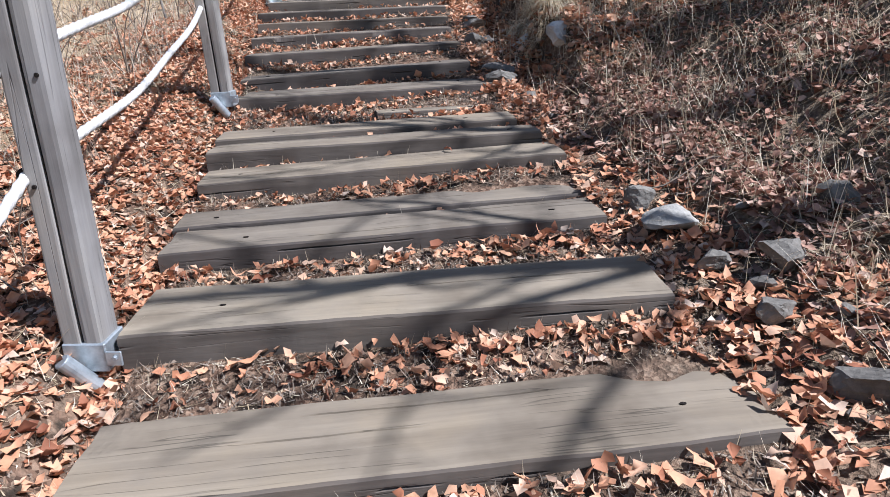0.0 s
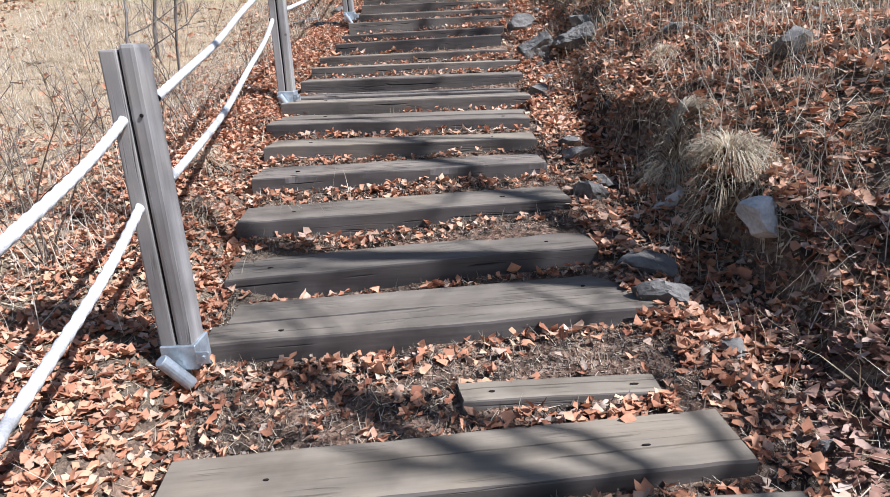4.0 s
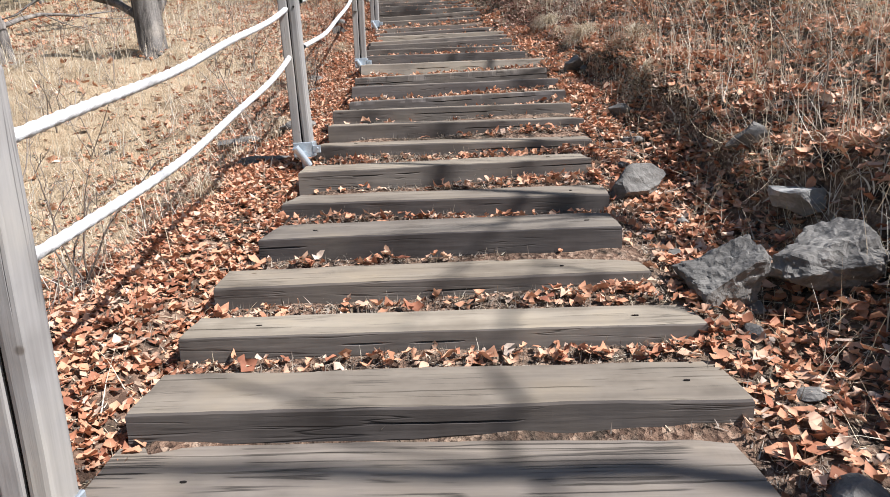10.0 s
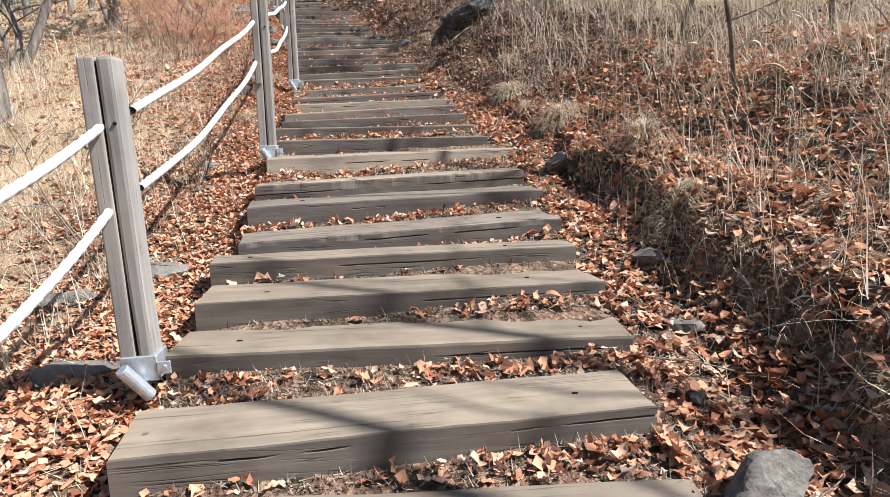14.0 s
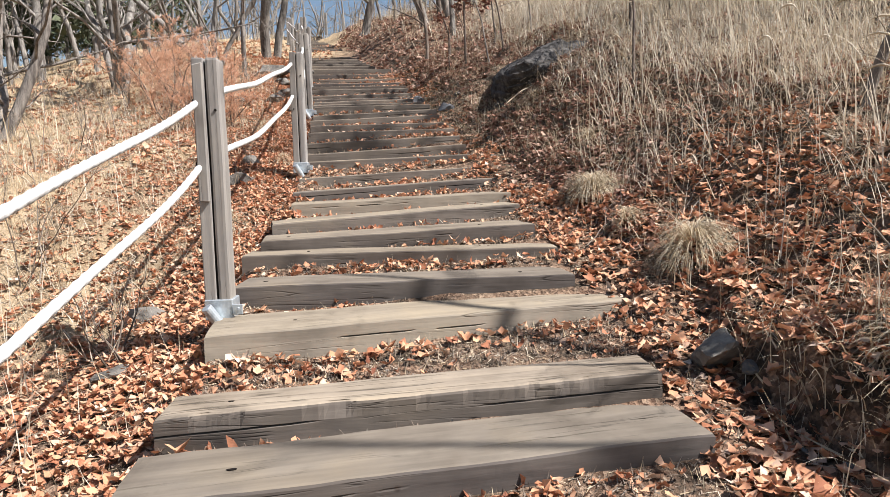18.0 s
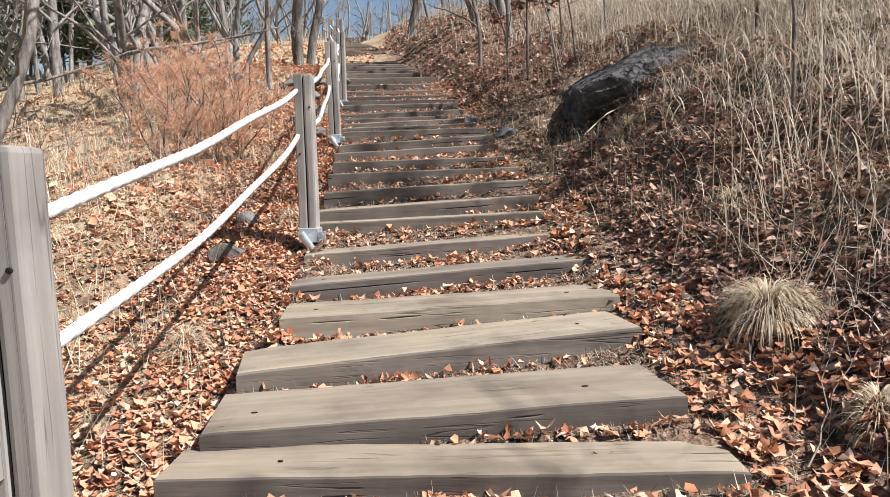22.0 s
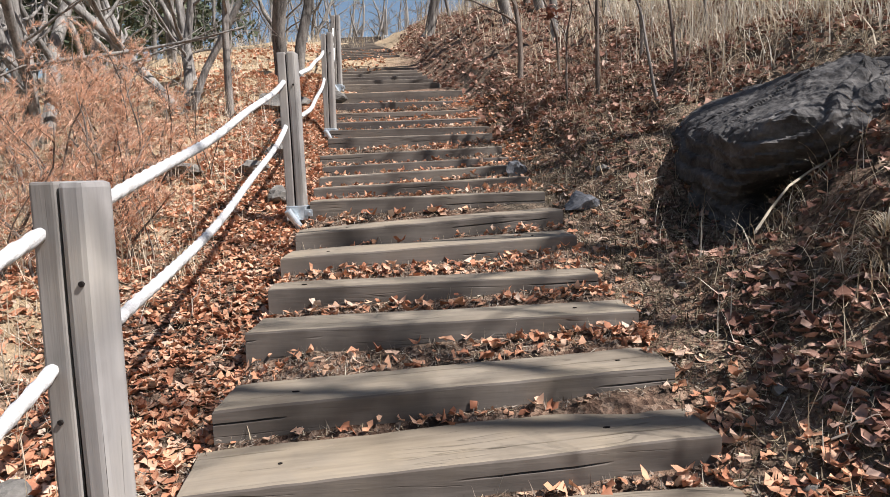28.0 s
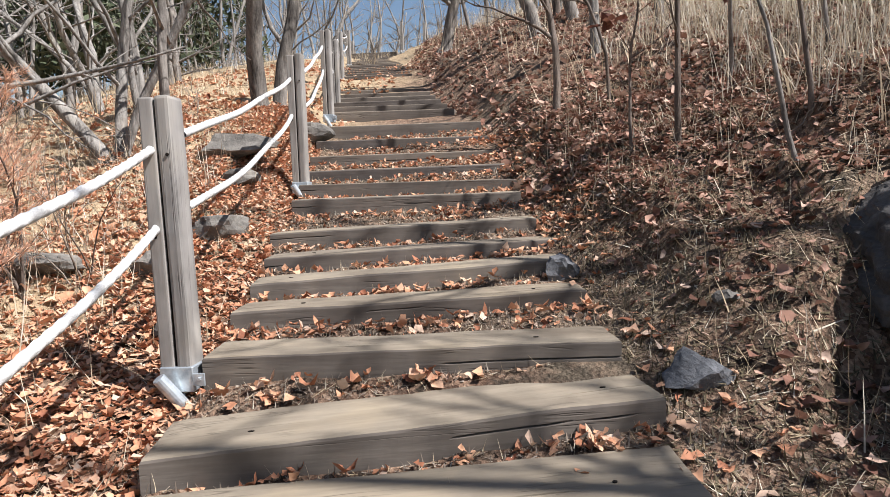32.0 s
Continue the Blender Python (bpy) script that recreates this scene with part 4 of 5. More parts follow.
def scatter(rng, n, x0, x1, y0, y1, weight):
    """Points in a rectangle, thinned by weight(x, y), which lies between 0 and 1."""
    x, y = rng.uniform(x0, x1, n), rng.uniform(y0, y1, n)
    k = rng.uniform(0, 1, n) < weight(x, y)
    return x[k], y[k]


def patches(x, y, f, ph):
    return 0.5 + 0.5 * np.sin(x * f + 1.3 * np.sin(y * f * 0.7 + ph)) * np.sin(y * f * 0.9 + ph + 1.1 * np.sin(x * f * 0.8))


rng = np.random.RandomState(21)


def w_left(x, y):
    e = LEFT(y) - x
    return np.where(e > -0.02, np.exp(-np.clip(e - 0.5, 0, 9) / (1.1 - 0.5 * smooth(y, 7, 9) * (1 - smooth(y, 15, 18)))) * (0.55 + 0.45 * patches(x, y, 2.1, 0.4)), 0)


def w_right(x, y):
    d = x - RIGHT(y)
    return np.where(d > -0.02, np.exp(-np.clip(d - 0.45, 0, 9) / 0.9) * (0.45 + 0.55 * patches(x, y, 2.7, 2.0)) * (1 - 0.5 * smooth(y, 16.5, 18.0) - 0.3 * smooth(y, 18.0, 18.6) * (1 - smooth(y, 20.5, 21.5))), 0)


def w_stair(x, y):
    inside = (x > LEFT(y)) & (x < RIGHT(y))
    return np.where(inside, 0.08 + 0.85 * patches(x, y, 3.3, 0.8) ** 2, 0)


x, y = scatter(rng, 235000, -5.0, -0.8, 0.2, 25.5, w_left)
leaf_swarm("fallen_leaves", x, y, rng, M_LEAF, "thick orange-brown fallen leaves beside the rope fence", size=(0.030, 0.074), lift=(0.0, 0.016), tilt=0.2, tris=LOBED_TRIS)
x, y = scatter(rng, 105000, -0.9, 3.2, 0.2, 25.0, w_right)
k = ((y > 15.3 + 0.5 * np.sin(x * 5)) | ((y > 2.0) & (y < 5.0 + 0.4 * np.sin(x * 6)))) & (x - RIGHT(y) > 0.25 + 0.15 * np.sin(y * 3))
leaf_swarm("fallen_leaves", x[~k], y[~k], rng, M_LEAF, "orange-brown fallen leaves along the foot of the bank", size=(0.034, 0.088), lift=(0.0, 0.022), tilt=0.26, tris=LOBED_TRIS)
leaf_swarm("fallen_leaves", x[k], y[k], rng, M_LEAF_BANK, "faded pinkish-brown leaves along the foot of the bank", size=(0.028, 0.07), lift=(0.0, 0.035), tilt=0.45)
x, y = scatter(rng, 90000, -2.6, 1.0, 0.4, 25.0, w_stair)
k = off_timbers(x, y, 0.0012, rng)
leaf_swarm("fallen_leaves", x[k], y[k], rng, M_LEAF, "brown leaves caught between the timber steps", size=(0.028, 0.066), lift=(0.0, 0.025), tris=LOBED_TRIS)
# drifts of leaves against the foot of each timber
x, y = [], []
for (x0, y0, x1, y1, z, deep) in TIES:
    if y0 < 24.5:
        m = int(60 + 70 * rng.uniform(0, 1))
        u = np.clip(rng.uniform(0, 1) + rng.normal(0, 0.33, m), 0, 1) if rng.uniform(0, 1) < 0.6 else rng.uniform(0, 1, m)
        x.append(x0 + (x1 - x0) * u)
        y.append(y0 + (y1 - y0) * u - 0.035 - np.abs(rng.normal(0.0, 0.075, m)))
x, y = np.concatenate(x), np.concatenate(y)
k = off_timbers(x, y, 0.012, rng)
leaf_swarm("fallen_leaves", x[k], y[k], rng, M_LEAF, "curled brown leaves drifted against the timber fronts", size=(0.04, 0.088), lift=(0.0, 0.03), tilt=0.4, tris=LOBED_TRIS)
bank_w = lambda x, y: np.where(x - RIGHT(y) > 0.35, (1.0 - 0.4 * smooth(y, 4.0, 6.0)) * np.exp(-np.clip(x - RIGHT(y) - 1.8, 0, 9) / 1.4) * (1 - 0.7 * smooth(y, 17.8, 18.5) * (1 - smooth(y, 20.3, 21.3)) * (x - RIGHT(y) < 1.25)), 0)
x, y = scatter(rng, 100000, -0.6, 4.8, 0.0, 24.0, bank_w)
k = y + 0.8 * np.sin(x * 3) < 14.5
q = k & (y < 4.9 + 0.5 * np.sin(x * 4))
leaf_swarm("fallen_leaves", x[q], y[q], rng, M_LEAF_BANK, "dull brown leaves matted with straw on the shaded bank", size=(0.022, 0.06), lift=(0.0, 0.04), tilt=0.75)
q = k & ~q
leaf_swarm("fallen_leaves", x[q], y[q], rng, M_LEAF, "peach-brown leaves matted with straw on the bank", size=(0.03, 0.08), lift=(0.0, 0.05), tilt=0.45)
leaf_swarm("fallen_leaves", x[~k], y[~k], rng, M_LEAF_BANK, "faded pinkish-brown leaves matted on the bank", size=(0.03, 0.075), lift=(0.0, 0.035), tilt=0.5)
x, y = scatter(rng, 24000, -0.6, 5.0, 0.0, 24.0, lambda x, y: bank_w(x, y) * (0.08 + 0.5 * smooth(y, 13.0, 15.0)))
leaf_swarm("fallen_leaves", x, y, rng, M_LEAF_DARK, "dark russet leaves matted on the bank", size=(0.03, 0.06), lift=(0.0, 0.03), tilt=0.8)
x, y = scatter(rng, 34000, -12.0, -3.0, 2.0, 36.0, lambda x, y: (0.25 + 0.45 * patches(x, y, 0.9, 1.0)) * (1 - 0.75 * (x > -7) * (y < 17)))
leaf_swarm("fallen_leaves", x, y, rng, M_LEAF, "scattered orange-brown leaves on the open slope", size=(0.06, 0.11), lift=(0.0, 0.03))
x, y = scatter(rng, 22000, -3.5, 7.0, 22.0, 44.0, lambda x, y: np.where(x > RIGHT(y), 0.8, 0.0))
leaf_swarm("fallen_leaves", x, y, rng, M_LEAF_BANK, "faded pinkish-brown leaves on the upper bank", size=(0.07, 0.12), lift=(0.0, 0.03))


def blade_swarm(name, x, y, rng, material, label, height=(0.15, 0.4), width=0.004, bend=(0.3, 1.4), lean=0.5, root=None, segs=4, heading=None, category="grass", head=0.0):
    """Grass blades: tapered strips that lean and bow over; head: how much the tip widens into a seed head."""
    n = len(x)
    h = rng.uniform(*height, n)
    b = rng.uniform(*bend, n)
    az = rng.uniform(0, 6.28, n) if heading is None else rng.normal(heading, 0.9, n)
    tilt = np.abs(rng.normal(0, lean, n))
    w = width * rng.uniform(0.6, 1.4, n)
    base = ground(x, y) if root is None else root
    px, pz = np.zeros(n), np.zeros(n)
    pts = []
    for i in range(segs + 1):
        u = i / segs
        ww = w * ((1 - u) * 0.9 + 0.1) * (1 + head * (1 if 0.55 < u < 0.95 else 0))
        for s in (-1, 1):
            pts.append(np.stack([np.cos(az) * px - np.sin(az) * s * ww, np.sin(az) * px + np.cos(az) * s * ww, pz], -1))
        ang = tilt + b * u
        px = px + np.sin(ang) * h / segs
        pz = pz + np.cos(ang) * h / segs
    P = np.stack(pts, 1) + np.stack([x, y, base - 0.01], -1)[:, None]
    # keep drooping tips out of the soil
    floor_z = ground(P[..., 0], P[..., 1]) + 0.006
    P[..., 2] = np.maximum(P[..., 2], floor_z)
    t = []
    for i in range(segs):
        a = 2 * i
        t += [(a, a + 1, a + 3), (a, a + 3, a + 2)]
    T = (np.array(t)[None] + (np.arange(n) * P.shape[1])[:, None, None]).reshape(-1, 3)
    return swarm(name, P.reshape(-1, 3), T, material, label, category)


def plume_swarm(name, x, y, rng, material, label, height):
    """Thin upright stems whose tip arches over as a soft foxtail."""
    n = len(x)
    h = rng.uniform(*height, n)
    az = rng.normal(2.9, 1.3, n)
    tilt = np.abs(rng.normal(0, 0.12, n))
    arch = rng.uniform(0.9, 2.3, n)
    tail = rng.uniform(0.10, 0.2, n)
    steps = [h / 3] * 3 + [tail / 5] * 5
    ox, oz, pts, ang = np.zeros(n), np.zeros(n), [], tilt.copy()
    for i in range(len(steps) + 1):
        fat = (0.0016, 0.0015, 0.0013, 0.002, 0.006, 0.0078, 0.0075, 0.0055, 0.0012)[i]
        for s in range(3):
            q = s * 2.094
            w = fat * np.cos(q), fat * np.sin(q)
            pts.append(np.stack([x + np.cos(az) * (ox + w[1] * np.cos(ang)) - np.sin(az) * w[0], y + np.sin(az) * (ox + w[1] * np.cos(ang)) + np.cos(az) * w[0], ground(x, y) - 0.01 + oz - w[1] * np.sin(ang)], -1))
        if i < len(steps):
            if i > 1:
                ang = ang + arch / 6
            ox, oz = ox + np.sin(ang) * steps[i], oz + np.cos(ang) * steps[i]
    P = np.stack(pts, 1)
    t = []
    for i in range(len(steps)):
        for s in range(3):
            a, b = 3 * i + s, 3 * i + (s + 1) % 3
            t += [(a, b, b + 3), (a, b + 3, a + 3)]
    T = (np.array(t)[None] + (np.arange(n) * P.shape[1])[:, None, None]).reshape(-1, 3)
    return swarm(name, P.reshape(-1, 3), T, material, label, "grass")


def clumps(rng, n, x0, x1, y0, y1, weight, per, spread):
    cx, cy = scatter(rng, n, x0, x1, y0, y1, weight)
    x = np.repeat(cx, per) + rng.normal(0, spread, len(cx) * per)
    y = np.repeat(cy, per) + rng.normal(0, spread, len(cx) * per)
    return x, y


# matted straw on the bank and over the lip of the gully
x, y = clumps(rng, 900, -0.4, 4.0, 0.0, 24.0, lambda x, y: np.where(x - RIGHT(y) > 0.6, 0.75, 0.0) * np.exp(-np.clip(x - RIGHT(y) - 2, 0, 9)), 22, 0.09)
blade_swarm("dry_grass", x, y, rng, M_STRAW, "matted straw-coloured dry grass hanging over the bank", (0.12, 0.34), 0.0020, (0.9, 2.2), 0.7, heading=3.3)
# loose straw lying every way
x, y = scatter(rng, 64000, -0.6, 4.2, 0.0, 24.0, lambda x, y: np.where(x - RIGHT(y) > 0.25, (0.35 + 0.55 * patches(x, y, 1.7, 0.3)) * (1.6 - 0.6 * smooth(y, 4.5, 6.0)) * (1 - 0.65 * smooth(y, 12.0, 14.5) * (x - RIGHT(y) < 1.9)), 0.0))
blade_swarm("loose_straw", x, y, rng, M_STRAW, "loose bleached straw strewn over the bank", (0.08, 0.32), 0.0022, (-0.5, 1.0), 1.3, segs=2, category="straw")
x, y = scatter(rng, 26000, -6.5, -0.9, 0.5, 25.0, lambda x, y: np.where(LEFT(y) - x > 0.1, 0.25 + 0.6 * patches(x, y, 1.3, 2.3), 0.0))
blade_swarm("loose_straw", x, y, rng, M_STRAW, "loose bleached straw among the leaves by the fence", (0.08, 0.35), 0.0017, (-0.5, 1.0), 1.25, segs=2, category="straw")
# a tangle of pale stalks lying over one another, held clear of the soil
x, y = scatter(rng, 15000, 0.2, 5.0, 4.6, 16.0, lambda x, y: np.where(x - RIGHT(y) > 0.6, 0.25 + 0.7 * patches(x, y, 2.2, 1.3), 0.0))
blade_swarm("stalk_tangle", x, y, rng, M_PLUME, "tangle of bleached grey-tan stalks lying on the bank", (0.12, 0.5), 0.0026, (-0.6, 0.9), 1.1, root=ground(x, y) + rng.uniform(0.0, 0.09, len(x)), segs=3, category="straw")
x, y = scatter(rng, 26000, -7.5, -1.6, 1.5, 24.0, lambda x, y: np.where(LEFT(y) - x > 0.55, 0.2 + 0.8 * patches(x, y, 1.6, 0.2), 0.0))
blade_swarm("stalk_tangle", x, y, rng, M_PLUME, "tangle of bleached grey-tan stalks beyond the fence", (0.12, 0.5), 0.0024, (-0.6, 0.9), 1.0, root=ground(x, y) + rng.uniform(0.0, 0.07, len(x)), segs=3, category="straw")
# standing dead grass on the bank
def grassy(x, y):
    """Where the tall dead grass stands: from a stride off the stair on, but for the ground before the boulder."""
    d = x - RIGHT(y)
    near = 1.0 + 0.2 * smooth(y, 17.0, 18.5) + 0.3 * (1 - smooth(y, 12.5, 14.0))
    clear = 1 - 0.93 * np.exp(-(np.clip(np.abs(y - 19.1) - 0.5, 0, 9) / 0.25) ** 2) * (d < 1.5)
    clear = clear * (((x - 1.2) / 0.75) ** 2 + ((y - 19.7) / 0.85) ** 2 > 1)
    return np.clip(1.5 * patches(x, y, 1.6, 0.9) + 0.15, 0, 1) * smooth(d, near, near + 0.9) * (0.12 + 0.88 * smooth(y, 12.6, 14.5)) * clear



x, y = clumps(rng, 1250, 0.2, 7.0, 10.0, 26.0, grassy, 6, 0.10)
blade_swarm("tall_grass", x, y, rng, M_PLUME, "tall pale dead grass stems standing on the bank", (0.25, 0.8), 0.0042, (-0.3, 1.0), 0.28, segs=5)
x, y = clumps(rng, 1150, 0.2, 7.0, 10.0, 26.0, grassy, 6, 0.12)
blade_swarm("drooping_grass", x, y, rng, M_PLUME, "pale drooping blades of dead grass on the bank", (0.22, 0.6), 0.0058, (1.0, 3.0), 0.35, segs=7)
x, y = clumps(rng, 300, 0.5, 3.4, 14.6, 18.3, lambda x, y: smooth(x - RIGHT(y), 0.95, 1.5) * patches(x, y, 2.9, 0.3) ** 1.5, 5, 0.09)
blade_swarm("tall_grass", x, y, rng, M_PLUME, "stand of tall bleached grass stems below the boulder", (0.3, 0.8), 0.0042, (-0.4, 1.3), 0.33, segs=6)
x, y = clumps(rng, 330, 0.4, 3.4, 14.0, 18.4, lambda x, y: smooth(x - RIGHT(y), 0.75, 1.4) * (0.3 + 0.7 * patches(x, y, 2.2, 1.3)), 6, 0.12)
blade_swarm("drooping_grass", x, y, rng, M_PLUME, "bowed and broken blades of bleached grass below the boulder", (0.2, 0.6), 0.0048, (1.2, 3.2), 0.6, segs=7)
# straw and roots that hang over the washed-out lip of the bank
y = rng.uniform(4.9, 13.2, 3600)
x = RIGHT(y) + CUT_AT(y) + 0.05 * np.sin(y * 4.3) + 0.025 * np.sin(y * 11.0 + 1.0) + np.abs(rng.normal(0.03, 0.07, len(y)))
k = rng.uniform(0, 1, len(y)) < np.clip(CUT(y) * 4, 0, 1) * (0.35 + 0.65 * patches(x, y, 5.0, 0.7))
blade_swarm("hanging_straw", x[k], y[k], rng, M_STRAW, "dry straw and roots hanging over the washed-out bank", (0.06, 0.2), 0.0022, (1.0, 2.4), 0.5, heading=3.14, segs=5, category="straw")
x, y = clumps(rng, 900, 1.2, 8.5, 18.0, 27.0, lambda x, y: np.where(x - RIGHT(y) > 2.3, 0.85, 0.0), 9, 0.18)
blade_swarm("drooping_grass", x, y, rng, M_PLUME, "pale bleached grass standing behind the boulder", (0.35, 0.8), 0.0055, (0.3, 2.2), 0.25, segs=5)
x, y = clumps(rng, 760, 0.4, 6.5, 11.0, 26.0, grassy, 4, 0.2)
plume_swarm("plume_grass", x, y, rng, M_PLUME, "bleached grass stems with drooping foxtail plumes", (0.5, 0.95))
x, y = clumps(rng, 50, 0.9, 5.0, 8.0, 13.0, lambda x, y: np.where(x - RIGHT(y) > 1.4, 0.8, 0.0), 3, 0.2)
plume_swarm("plume_grass", x, y, rng, M_PLUME, "bleached grass stems with drooping foxtail plumes", (0.4, 0.7))
x, y = clumps(rng, 120, 0.9, 5.0, 6.0, 13.0, lambda x, y: np.where(x - RIGHT(y) > 1.1, 0.35 + 0.45 * smooth(y, 9.0, 10.5), 0.02), 8, 0.14)
blade_swarm("tall_grass", x, y, rng, M_STRAW, "sparse dead grass stems on the bank", (0.25, 0.65), 0.0028, (0.1, 1.6), 0.4, segs=5, head=0.6)
x, y = clumps(rng, 700, -3.0, 14.0, 24.0, 46.0, lambda x, y: np.where(x - RIGHT(y) > 0.9, 0.8, 0.0), 13, 0.25)
blade_swarm("tall_grass", x, y, rng, M_STRAW, "pale dead grass high on the slope", (0.3, 0.85), 0.005, (0.1, 1.2), 0.3, head=0.6)
# thin grass beyond the fence
x, y = clumps(rng, 700, -7.0, -1.2, 1.0, 24.0, lambda x, y: np.where(LEFT(y) - x > 0.6, 0.8, 0.05), 18, 0.13)
blade_swarm("dry_grass", x, y, rng, M_STRAW, "thin tufts of dry grass beyond the fence", (0.10, 0.34), 0.0020, (0.4, 1.8), 0.6)
x, y = clumps(rng, 1500, -24.0, -5.0, 8.0, 50.0, lambda x, y: 0.8 * np.ones_like(x), 9, 0.3)
blade_swarm("dry_grass", x, y, rng, M_STRAW, "pale dry grass under the far trees", (0.2, 0.6), 0.006, (0.2, 1.2), 0.5)


def tuft(x, y, rad, count, label="round tussock of bleached dry grass", hh=(0.12, 0.25)):
    """A tussock: blades that arch out of one crown."""
    r = np.random.RandomState(int(abs(x * 100 + y * 37)))
    a = r.uniform(0, 6.28, count)
    q = rad * 0.45 * np.sqrt(r.uniform(0, 1, count))
    px, py = x + np.cos(a) * q, y + np.sin(a) * q
    h = r.uniform(*hh, count) * (rad / 0.2) * 0.8
    root = ground(px, py) + 0.11 * (1 - (q / (rad * 0.5)) ** 2)
    segs, pts = 4, []
    ox, oz = np.zeros(count), np.zeros(count)
    for i in range(segs + 1):
        u = i / segs
        for s in (-1, 1):
            w = 0.0022 * (1 - 0.85 * u) * s
            pts.append(np.stack([px + np.cos(a) * ox - np.sin(a) * w, py + np.sin(a) * ox + np.cos(a) * w, root + oz], -1))
        ang = 0.5 + 1.6 * q / rad + 2.3 * u
        ox, oz = ox + np.sin(ang) * h / segs, oz + np.cos(ang) * h / segs
    P = np.stack(pts, 1)
    P[..., 2] = np.maximum(P[..., 2], ground(P[..., 0], P[..., 1]) + 0.005)
    t = [q2 for i in range(segs) for q2 in ((2 * i, 2 * i + 1, 2 * i + 3), (2 * i, 2 * i + 3, 2 * i + 2))]
    T = (np.array(t)[None] + (np.arange(count) * P.shape[1])[:, None, None]).reshape(-1, 3)
    ob = swarm("grass_tussock", P.reshape(-1, 3), T, M_STRAW, label, "grass tussock")
    ob["kind"] = "thing"
    del ob["kind"]
    return tagged(ob, group="grass tussocks on the bank")


for (x, y, rad, c) in ((0.84, 5.97, 0.25, 900), (0.90, 5.42, 0.26, 900), (1.0, 6.9, 0.16, 260), (0.67, 15.2, 0.27, 900), (0.82, 13.78, 0.26, 800),
                       (1.0, 12.4, 0.24, 300), (0.85, 11.6, 0.2, 260), (0.9, 16.2, 0.18, 200), (-2.15, 12.0, 0.2, 260), (-2.3, 10.4, 0.22, 240), (-2.1, 15.5, 0.18, 200),
                       (-1.95, 6.2, 0.16, 200), (-1.75, 5.6, 0.14, 180), (0.75, 18.0, 0.2, 240), (0.67, 14.42, 0.13, 260), (-2.0, 17.2, 0.14, 160), (-2.6, 19.0, 0.2, 200)):
    tuft(x, y, rad, c)

M_CRUMB = island_material("bark_crumbs", [(0.0, (0.088, 0.066, 0.0495)), (0.4, (0.182, 0.143, 0.11)), (0.75, (0.242, 0.193, 0.149)), (1.0, (0.286, 0.242, 0.193))], 0.9, 0.15, 0.3, 60.0)
# short straw, needles and crumbs between the timbers
x, y = scatter(rng, 90000, -2.8, 1.6, 0.4, 25.0, lambda x, y: np.where((x > LEFT(y) - 0.4) & (x < RIGHT(y) + 0.7), 0.8, 0.0))
k = off_timbers(x, y, 0.01, rng)
x, y = x[k], y[k]
blade_swarm("straw_litter", x, y, rng, M_STRAW, "short straw and needles between the timbers", (0.02, 0.09), 0.0018, (0.0, 0.8), 1.2, segs=2, category="litter")
x, y = scatter(rng, 90000, -2.8, 1.6, 0.4, 25.0, lambda x, y: np.where((x > LEFT(y) - 0.2) & (x < RIGHT(y) + 0.5), 0.7, 0.0))
k = off_timbers(x, y, 0.003, rng)
leaf_swarm("leaf_crumbs", x[k], y[k], rng, M_CRUMB, "grey-brown bark crumbs and grit between the timbers", size=(0.010, 0.026), lift=(0.0, 0.012), tris=np.array([(0, 1, 3), (1, 4, 3), (4, 7, 6)]))


x, y = scatter(rng, 60000, -1.2, 2.2, 15.5, 24.0, lambda x, y: np.where(x > RIGHT(y) - 0.02, 0.9 * np.exp(-np.clip(x - RIGHT(y) - 0.9, 0, 9) / 0.4) * smooth(y, 15.5, 18.0), 0.0))
blade_swarm("mossy_litter", x, y, rng, M_MOSSY, "dark olive-brown litter of moss and rotted straw", (0.02, 0.085), 0.0035, (0.0, 1.0), 1.1, segs=2, category="litter")


x, y = scatter(rng, 190000, -2.7, 0.9, 0.6, 23.5, lambda x, y: np.where((x > LEFT(y) - 0.05) & (x < RIGHT(y) + 0.12), 1.0, 0.0))
k = off_timbers(x, y, 0.002, rng)
x, y = x[k], y[k]
blade_swarm("needle_litter", x, y, rng, M_CRUMB, "fine grey-brown needles and straw crumbs between the timbers", (0.015, 0.055), 0.0024, (0.0, 0.6), 1.0, root=ground(x, y) + rng.uniform(0.0, 0.014, len(x)), segs=1, category="litter")


# ---- bare stems, shrubs and trees ----
def limb_points(start, heading, length, rng, bends=6, droop=0.0, wander=0.22):
    p, d = Vector(start), Vector(heading).normalized()
    pts = [p.copy()]
    for _k in range(bends):
        d = (d + Vector((rng.gauss(0, wander), rng.gauss(0, wander), rng.gauss(0, wander * 0.6) + droop))).normalized()
        p = p + d * length / bends
        pts.append(p.copy())
    return pts


def tube(verts, faces, pts, r0, r1, sides):
    base = len(verts)
    n = len(pts)
    ref = Vector((0.31, 0.87, 0.2)).normalized()
    for i, p in enumerate(pts):
        t = (pts[min(i + 1, n - 1)] - pts[max(i - 1, 0)]).normalized()
        a = t.cross(ref)
        a = a.normalized() if a.length > 1e-3 else Vector((1, 0, 0))
        b = t.cross(a)
        r = r0 + (r1 - r0) * i / (n - 1)
        for k in range(sides):
            th = 2 * math.pi * k / sides
            verts.append(tuple(p + a * (r * math.cos(th)) + b * (r * math.sin(th))))
    for i in range(n - 1):
        for k in range(sides):
            q, w = base + i * sides + k, base + i * sides + (k + 1) % sides
            faces.append((q, w, w + sides, q + sides))
    faces.append(tuple(base + (n - 1) * sides + k for k in range(sides)))


